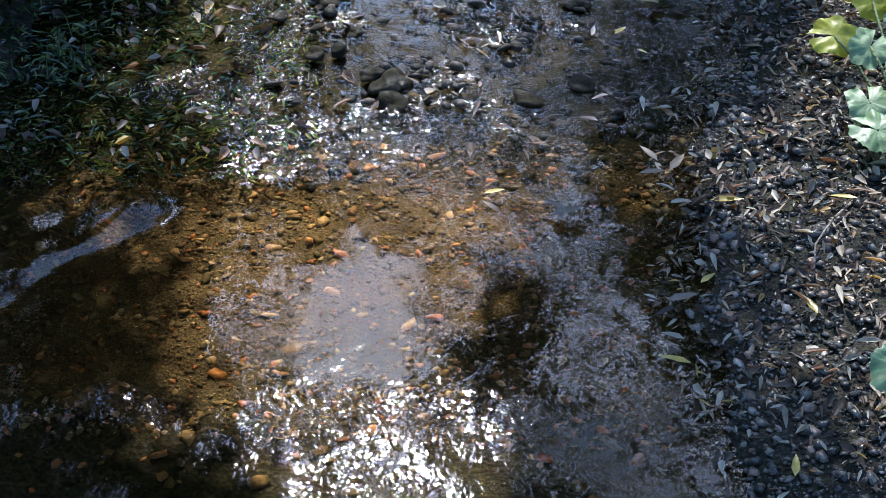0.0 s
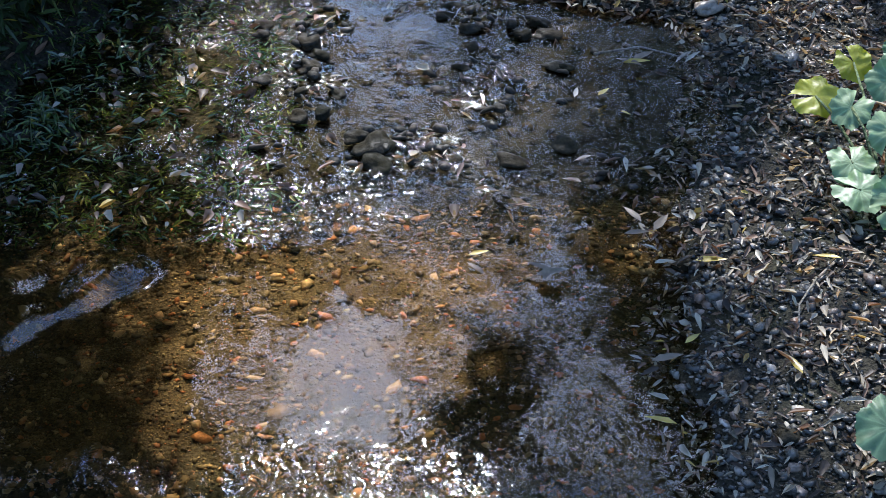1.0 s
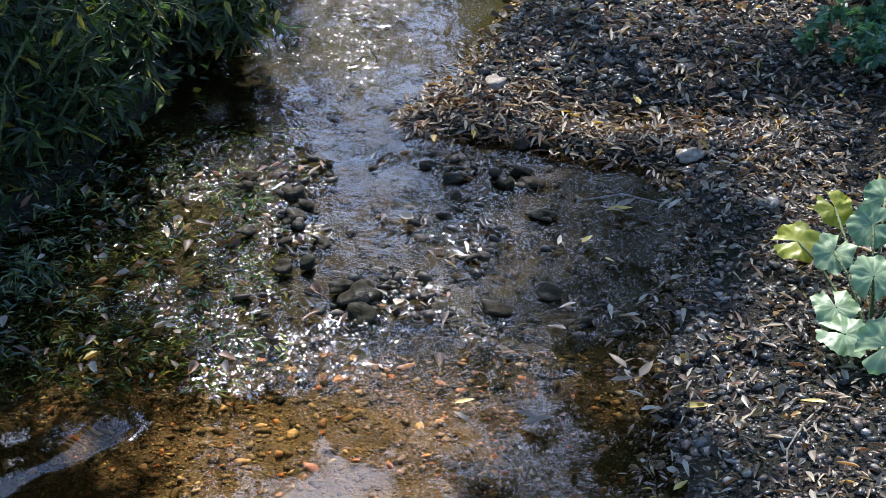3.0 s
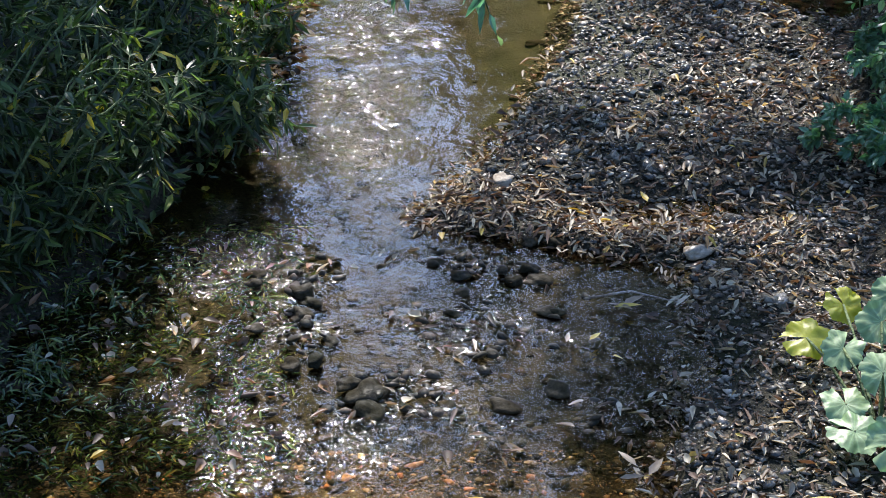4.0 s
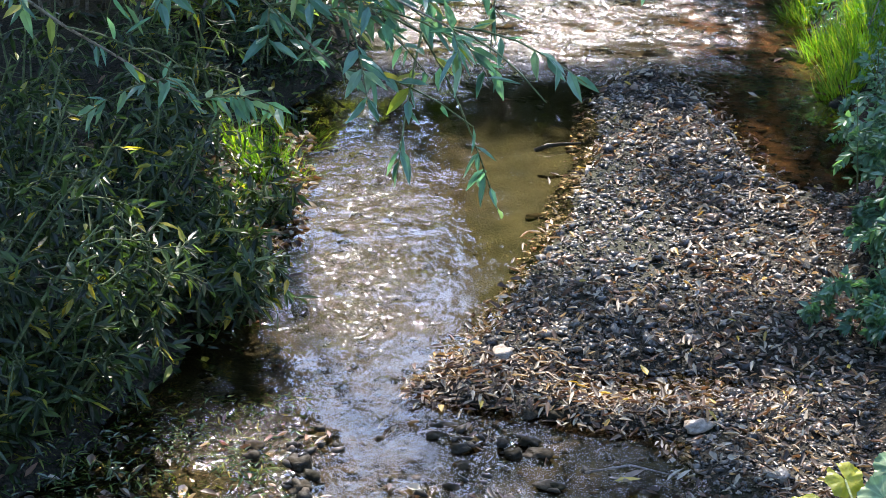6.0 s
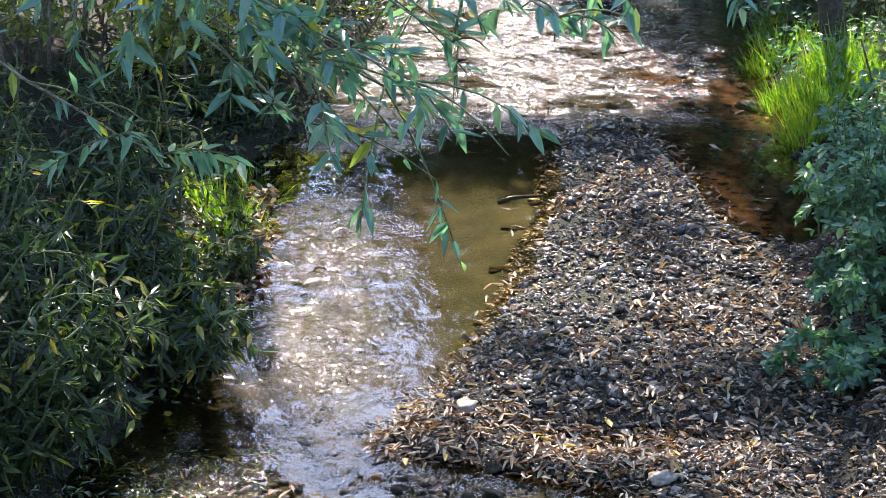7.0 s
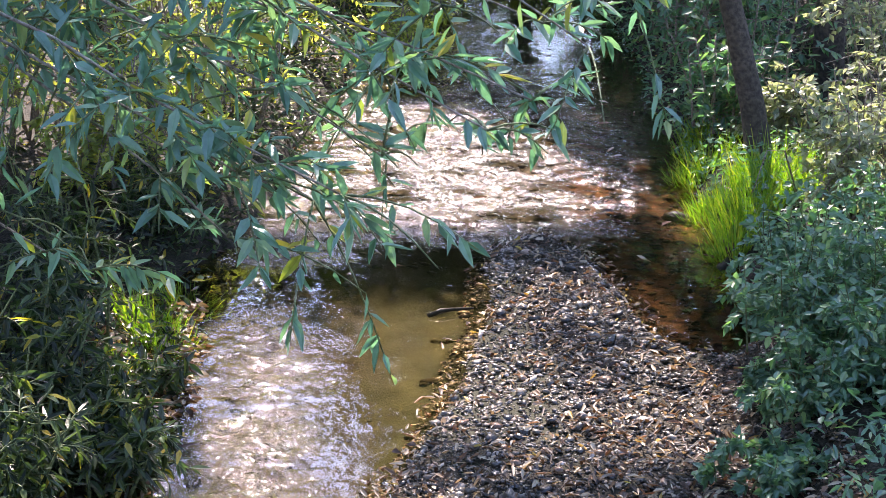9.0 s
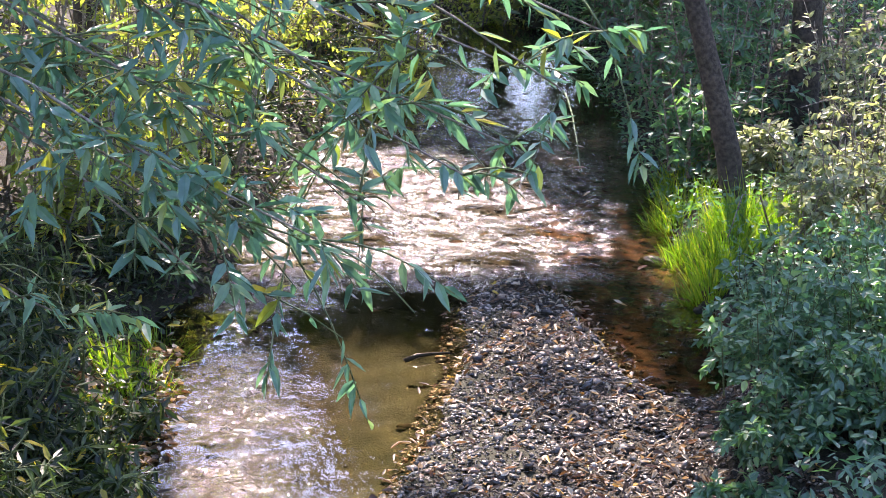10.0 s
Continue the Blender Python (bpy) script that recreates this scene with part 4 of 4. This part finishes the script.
def tree(name, x, y, trunk_line, radius, label, limbs, clumps, leaf_size=(0.12, 0.2), per_clump=40, clump_radius=0.33):
    """A tree: trunk, limbs towards its leaf clumps, and a crown."""
    thing = tagged(empty(name, x, y, float(height(x, y))), label, "tree", "trees over the brook")
    base = np.array([x, y, float(height(x, y))])
    p = np.asarray(trunk_line, float)
    mesh_object("trunk", *tube(np.concatenate([[p[0] - [0, 0, 0.3]], p]) , np.r_[radius * 1.35, np.linspace(radius * 1.1, radius * 0.45, len(p))], 12), M_BARK, thing)
    local = np.array(clumps) - base
    for k in range(limbs):
        end = local[rng.integers(len(local))]
        start = p[len(p) // 2 + k % (len(p) - len(p) // 2)]
        mid = (start + end) / 2 + rng.normal(0, 0.3, 3) + [0, 0, 0.4]
        t = np.linspace(0, 1, 7)[:, None]
        mesh_object("limb", *tube((1 - t) ** 2 * start + 2 * t * (1 - t) * mid + t ** 2 * end, np.linspace(radius * 0.35, 0.015, 7), 6), M_BARK, thing)
    n = len(local) * per_clump
    at = np.repeat(local, per_clump, 0) + rng.normal(0, clump_radius * 0.5, (n, 3))
    v, f = spread(FAR_LEAF[0], FAR_LEAF[1], at, yawed(n, 0.7), rng.uniform(*leaf_size, n))
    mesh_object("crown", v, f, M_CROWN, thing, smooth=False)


# openings in the crowns towards the sky: bearing to the right of +y, elevation, and half sizes, in degrees, from below the bridge, and how clear they are
SKY_GAPS = [(-6.4, 40.7, 4.4, 3.3, 1.0), (4.8, 40.6, 2.6, 2.4, 0.85), (-4.0, 43.5, 3.0, 2.5, 1.0), (0.4, 29.5, 3.5, 2.2, 0.45), (5.0, 29.0, 3.0, 2.0, 0.45), (-4.0, 24.5, 3.0, 4.5, 0.92), (-10.5, 38.5, 2.0, 2.0, 1.0)]


def in_gap(place):
    """Whether a place lies in one of the openings, some of which are thinly veiled."""
    bearing = math.degrees(math.atan2(place[0], place[1]))
    up = math.degrees(math.atan2(place[2] + 3.9, math.hypot(place[0], place[1])))
    return any(((bearing - a) / c) ** 2 + ((up - b) / d) ** 2 < 1.3 and rng.random() < clear for a, b, c, d, clear in SKY_GAPS)


def open_to_sun(place):
    """Whether the shadow of a place falls on one of the sunlit patches."""
    s = place[2] / SUN_WAY[2]
    gx, gy = place[0] - s * SUN_WAY[0], place[1] - s * SUN_WAY[1]
    dappled = (bar_left(gy) < gx < 2.3 if gy > 8 else -0.75 < gx < 2.3) and 5.9 < gy < 12.5 and lumps(gx, gy, 5.5, 3.0) > -0.25
    return dappled or any(((gx - a) / (c + 0.14 * (gx > 0.6 or gy > 5.7))) ** 2 + ((gy - b) / (d + 0.14 * (gx > 0.6 or gy > 5.7))) ** 2 < 1.2 for a, b, c, d in GAPS)


def shade_clumps(count, box, reach, thin=-0.25):
    """Places for leaf clumps between the sun and a stretch of the plan, away from the crown's gaps."""
    out = []
    for _ in range(count * 40):
        if len(out) == count:
            break
        gx, gy = rng.uniform(box[0], box[1]), rng.uniform(box[2], box[3])
        place = np.array([gx, gy, 0]) + SUN_WAY * rng.uniform(*reach)
        if lumps(gx, gy, 3.6, 11.0) > thin and not open_to_sun(place) and not in_gap(place):
            out.append(place)
    return out


def roof_clumps(count, bearings, ups, reach):
    """Places for leaf clumps that roof the brook, as the water mirrors them."""
    out = []
    for _ in range(count * 40):
        if len(out) == count:
            break
        a, b, r = radians(rng.uniform(*bearings)), radians(rng.uniform(*ups)), rng.uniform(*reach)
        place = np.array([math.sin(a) * math.cos(b) * r, math.cos(a) * math.cos(b) * r, math.sin(b) * r - 3.9])
        s = place[2] / SUN_WAY[2]
        gx, gy = place[0] - s * SUN_WAY[0], place[1] - s * SUN_WAY[1]
        over_bar = 7.5 < gy < 12.6 and bar_left(gy) < gx < 2.3 and rng.random() < 0.75
        if not open_to_sun(place) and not over_bar and not in_gap(place):
            out.append(place)
    return out


def far_clumps(count, bearings, ups):
    """Places for leaf clumps high and far off, whose shade falls beyond the bar."""
    out = []
    for _ in range(count):
        a, b = radians(rng.uniform(*bearings)), radians(rng.uniform(*ups))
        r = rng.uniform(8.5, 9.2) / (math.cos(b) - math.sin(b) * ce / se)
        place = np.array([math.sin(a) * math.cos(b) * r, math.cos(a) * math.cos(b) * r, math.sin(b) * r - 3.9])
        if not in_gap(place):
            out.append(place)
    return out


tree("alder_tree", 3.15, 14.05, [(0, 0, 0), (-0.08, 0, 0.45), (-0.25, 0, 1.1), (-0.5, 0.0, 2.0), (-0.7, 0.1, 3.5), (-0.8, 0.2, 5.5), (-0.9, 0.5, 8)], 0.1, "leaning alder trunk with rough brown bark on the grassy bank", 8,
     shade_clumps(52, (-0.3, 2.6, 5.6, 9.0), (8, 16), 0.0) + shade_clumps(16, (0.0, 0.75, 3.0, 5.6), (8, 16), 0.0) + shade_clumps(7, (0.8, 1.6, 3.6, 5.6), (8, 16), 0.0) + shade_clumps(50, (0.4, 2.6, 8.4, 12.6), (8, 16), -0.1) + shade_clumps(24, (1.8, 2.7, 10.4, 14.0), (8, 16), -0.4) + shade_clumps(26, (0.02, 0.7, 3.4, 5.0), (4.6, 7)) + shade_clumps(30, (0.05, 0.62, 4.45, 5.5), (8, 16), -2) + shade_clumps(45, (1.6, 3.2, 15, 21), (7, 12)) + roof_clumps(120, (2, 16), (24, 50), (16, 22)) + roof_clumps(220, (-3, 13), (16, 28), (19, 26)))
tree("alder_tree", 4.25, 16.4, [(0, 0, 0), (0, 0, 0.8), (-0.02, 0, 2), (0.05, 0, 4), (0.0, 0.2, 7), (-0.2, 0.3, 10)], 0.14, "upright alder trunk with dark brown bark among shrubs", 8,
     shade_clumps(25, (2.0, 6.0, 5, 11.0), (8, 17)) + roof_clumps(30, (8, 22), (16, 40), (20, 26)))
tree("willow_tree", -2.45, 17.9, [(0, 0, 0), (0.05, 0, 0.8), (0.12, 0, 1.6), (0.3, 0.1, 3.5), (0.6, 0.2, 6), (0.9, 0.5, 9)], 0.14, "grey willow trunk with spreading limbs over the brook", 8,
     shade_clumps(270, (-3.8, -0.8, 2.9, 13.5), (5.5, 15)) + shade_clumps(32, (-1.2, 0.8, 5.6, 8.6), (6, 15), 0.0) + shade_clumps(48, (-2.4, -1.1, 3.4, 6.3), (4.6, 7)) + shade_clumps(9, (-1.2, -0.75, 3.4, 4.4), (4.6, 7)) + shade_clumps(36, (-2.4, -1.3, 4.75, 5.7), (4.6, 7), -2) + shade_clumps(60, (-2.2, -0.85, 5.9, 7.4), (4.8, 8)) + shade_clumps(18, (-2.0, -0.95, 5.5, 6.6), (4.8, 8), -2) + roof_clumps(300, (-18, 4), (24, 50), (16, 22)) + roof_clumps(80, (-8, 4), (14, 24), (21, 27)) + far_clumps(130, (-9, 2.3), (31.5, 38.0)) + far_clumps(48, (-3.5, 4), (27, 31.5)) + roof_clumps(30, (-1.2, 2.0), (37, 43), (16, 22)) + roof_clumps(150, (-4, 10), (12, 21), (24, 27)))
# willow out of view; its overhead clumps are added to darken the left bank
tree("willow_tree", -3.8, 12.6, [(0, 0, 0), (0.1, 0, 1), (0.3, 0, 2.5), (0.6, 0.3, 5), (1.0, 0.8, 8)], 0.16, "unseen grey willow added behind the dense bushes to shade them", 6,
     shade_clumps(140, (-5.0, -1.0, 5.5, 13), (7, 11)) + [np.array([rng.uniform(-4.5, -1.5), rng.uniform(6.5, 11.5), rng.uniform(4.6, 7.0)]) for _ in range(150)])

# ---------------------------------------------------------------- a willow close by, whose branches hang over the brook
HANGING_LEAF = mesh_object("leaf", *leaf_shape(0.3, 0.06, 0.22), M_SKYLIT_WILLOW_ONE, smooth=False)


def hanging(start, end, sag, twigs, label):
    """One branch from the willow to an end, with side twigs and long leaves."""
    start, end = np.array(start), np.array(end)
    thing = tagged(empty("willow_branch", *start), label, "branch", "hanging willow branches")
    length = float(np.linalg.norm(end - start))
    way = end - start + [0, 0, sag * length]
    main = bent((0, 0, 0), way, float(np.linalg.norm(way)), sag * length / float(np.linalg.norm(way)), 12)
    main[1:] += np.cumsum(rng.normal(0, 0.028, (11, 3)), 0) * np.sin(np.linspace(0.3, np.pi, 11))[:, None]
    side = []
    for _ in range(twigs * 4 // 3):
        i = rng.integers(6, 12)
        b = rng.normal(0, 0.9, 3) + unit(way) * 0.35
        side.append(bent(main[i], b * [1, 1, 0.6] + [0, 0, 0.25], rng.uniform(0.15, 0.42), 0.4, 5))
    twig_parts = [(main[7:], mesh_object("limb", *tube(main, np.linspace(0.01, 0.0025, 12), 6), M_TWIG, thing))]
    for p in side:
        twig_parts.append((p, mesh_object("twig", *tube(p, np.linspace(0.0035, 0.0015, 5), 4), M_STEM, thing)))
    for line, twig in twig_parts[: len(twig_parts) * 4 // 5]:
        for at, turn, size in zip(*leaf_poses([line], 11, 0.055, 0.1, 0.75, 0.05)):
            ob = new("leaf", HANGING_LEAF.data)
            ob.parent = twig
            m = Matrix(turn.tolist()).to_4x4()
            m.translation = at.tolist()
            ob.matrix_local = m @ Matrix.Diagonal((size, size, size, 1))


willow = tagged(empty("pollard_willow", -2.7, 5.2, float(height(-2.7, 5.2))), "old willow trunk on the bank with hanging branches", "tree")
mesh_object("trunk", *tube([(0, 0, -0.3), (0, 0, 0.2), (0.1, 0, 1.0), (0.2, 0.05, 2.2), (0.25, 0.1, 3.4), (0.27, 0.1, 4.5)], [0.24, 0.2, 0.17, 0.15, 0.12, 0.08], 12), M_BARK, willow)
for z, end, sag, twigs in [(3.3, (0.56, 4.48, 3.05), 0.05, 15), (3.2, (0.42, 4.45, 2.92), 0.08, 15), (3.1, (0.05, 4.45, 2.78), 0.1, 19), (3.0, (-0.12, 4.4, 2.68), 0.1, 15), (2.9, (-0.33, 4.36, 2.6), 0.1, 13), (3.3, (-0.3, 4.6, 2.95), 0.05, 5),
                           (2.6, (-0.8, 5.2, 2.25), 0.1, 8), (3.4, (0.2, 4.55, 3.14), 0.04, 15), (2.9, (-0.5, 4.8, 2.7), 0.08, 5), (3.4, (-0.15, 5.3, 3.1), 0.03, 6), (3.1, (0.3, 4.3, 2.88), 0.06, 17), (3.4, (0.68, 4.65, 3.17), 0.03, 15), (3.0, (-0.05, 4.2, 2.75), 0.08, 17),
                           (3.2, (0.1, 5.0, 2.92), 0.05, 17), (2.9, (-0.3, 4.3, 2.78), 0.06, 16), (3.2, (0.48, 4.8, 3.05), 0.05, 15)]:
    hanging((-2.45, 5.3, z * 1.6 - 0.85), end, sag, twigs, "hanging willow branch with long narrow leaves over the water")
bpy.data.objects.remove(HANGING_LEAF)

# ---------------------------------------------------------------- sticks
def stick(name, points, radius, mat, label):
    p = np.array(points, float)
    ob = mesh_object(name, *tube(p - p[0], np.linspace(radius, radius * 0.4, len(p)), 7), mat)
    ob.location = p[0]
    return tagged(ob, label, "stick")


stick("driftwood", [(0.42, 11.25, 0.0), (0.5, 11.27, 0.03), (0.58, 11.3, 0.03), (0.72, 11.38, 0.01)], 0.02, M_DARK_ROCK, "dark wet piece of driftwood lodged in the shallows")
stick("dry_twig", [(1.3, 5.4, 0.08), (1.2, 5.25, 0.1), (1.12, 5.1, 0.1), (1.1, 4.95, 0.08)], 0.006, M_TWIG, "dry pale twig on the gravel")
stick("dry_twig", [(-1.9, 8.75, 0.5), (-1.8, 8.68, 0.6), (-1.67, 8.6, 0.63), (-1.53, 8.58, 0.59)], 0.006, M_TWIG, "dry pale twig sticking out of the willow bush")
stick("dead_twig", [(-1.64, 8.62, 0.1), (-1.645, 8.61, 0.3), (-1.65, 8.6, 0.5)], 0.006, M_TWIG, "dead upright stem in front of the willow bush")
stick("bare_branch", [(-1.6, 14.0, 0.2), (-1.62, 14.0, 0.9), (-1.72, 14.0, 1.2), (-1.79, 14.0, 1.62), (-1.5, 14.05, 1.78), (-1.14, 14.1, 1.95)], 0.035, M_TWIG, "bare grey crooked branch on the far bank")
stick("bare_branch", [(-0.9, 15.2, 0.2), (-0.7, 15.2, 0.9), (-0.62, 15.2, 1.4), (-0.4, 15.1, 2.0)], 0.025, M_TWIG, "bare thin grey branch leaning over the water")
for points in ([(3.5, 12.5, 0.35), (3.42, 12.7, 0.7), (3.29, 12.9, 0.95), (3.1, 13.0, 1.15), (2.9, 13.0, 1.2)], [(3.15, 12.6, 0.3), (3.0, 12.6, 0.75), (2.85, 12.5, 0.78), (2.74, 12.4, 0.5)], [(3.9, 13.2, 0.5), (3.8, 13.2, 1.1), (3.6, 13.1, 1.35), (3.35, 13.0, 1.3)]):
    stick("bramble_cane", points, 0.009, M_TWIG, "pale arching bramble cane over the grass")
stick("dry_twig", [(0.5, 6.95, 0.04), (0.7, 7.0, 0.05), (0.9, 6.92, 0.04)], 0.006, M_TWIG, "thin wet twig at the weir")

# ---------------------------------------------------------------- woods round about
woodland = tagged(empty("woodland", 0, 0, 0), "dark green woods standing round the brook", "woods", kind="stuff")
crowns, boles = [], []
for k in range(72):
    a = 2 * np.pi * k / 72 + rng.normal(0, 0.03)
    r = rng.uniform(27, 40)
    bx, by, top = math.sin(a) * r, math.cos(a) * r + 4, rng.uniform(13, 20)
    bz = float(np.clip(height(bx, min(max(by, 2), 40)), -1, 2.4))
    boles.append(tube([(bx, by, bz - 0.3), (bx, by, bz + 2), (bx + 0.2, by, top * 0.8)], [0.22, 0.18, 0.06], 6))
    n = 420
    u = unit(rng.normal(0, 1, (n, 3))) * rng.uniform(0.4, 1.0, (n, 1)) * [3.0, 3.0, top * 0.5] + [bx, by, bz + top * 0.5]
    u = u[[not in_gap(one) for one in u]]
    crowns.append(spread(FAR_LEAF[0], FAR_LEAF[1], u, yawed(len(u), 0.8), rng.uniform(0.9, 1.6, len(u))))
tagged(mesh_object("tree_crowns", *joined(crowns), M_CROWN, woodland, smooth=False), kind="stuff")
tagged(mesh_object("tree_trunks", *joined(boles), M_BARK, woodland), kind="stuff")
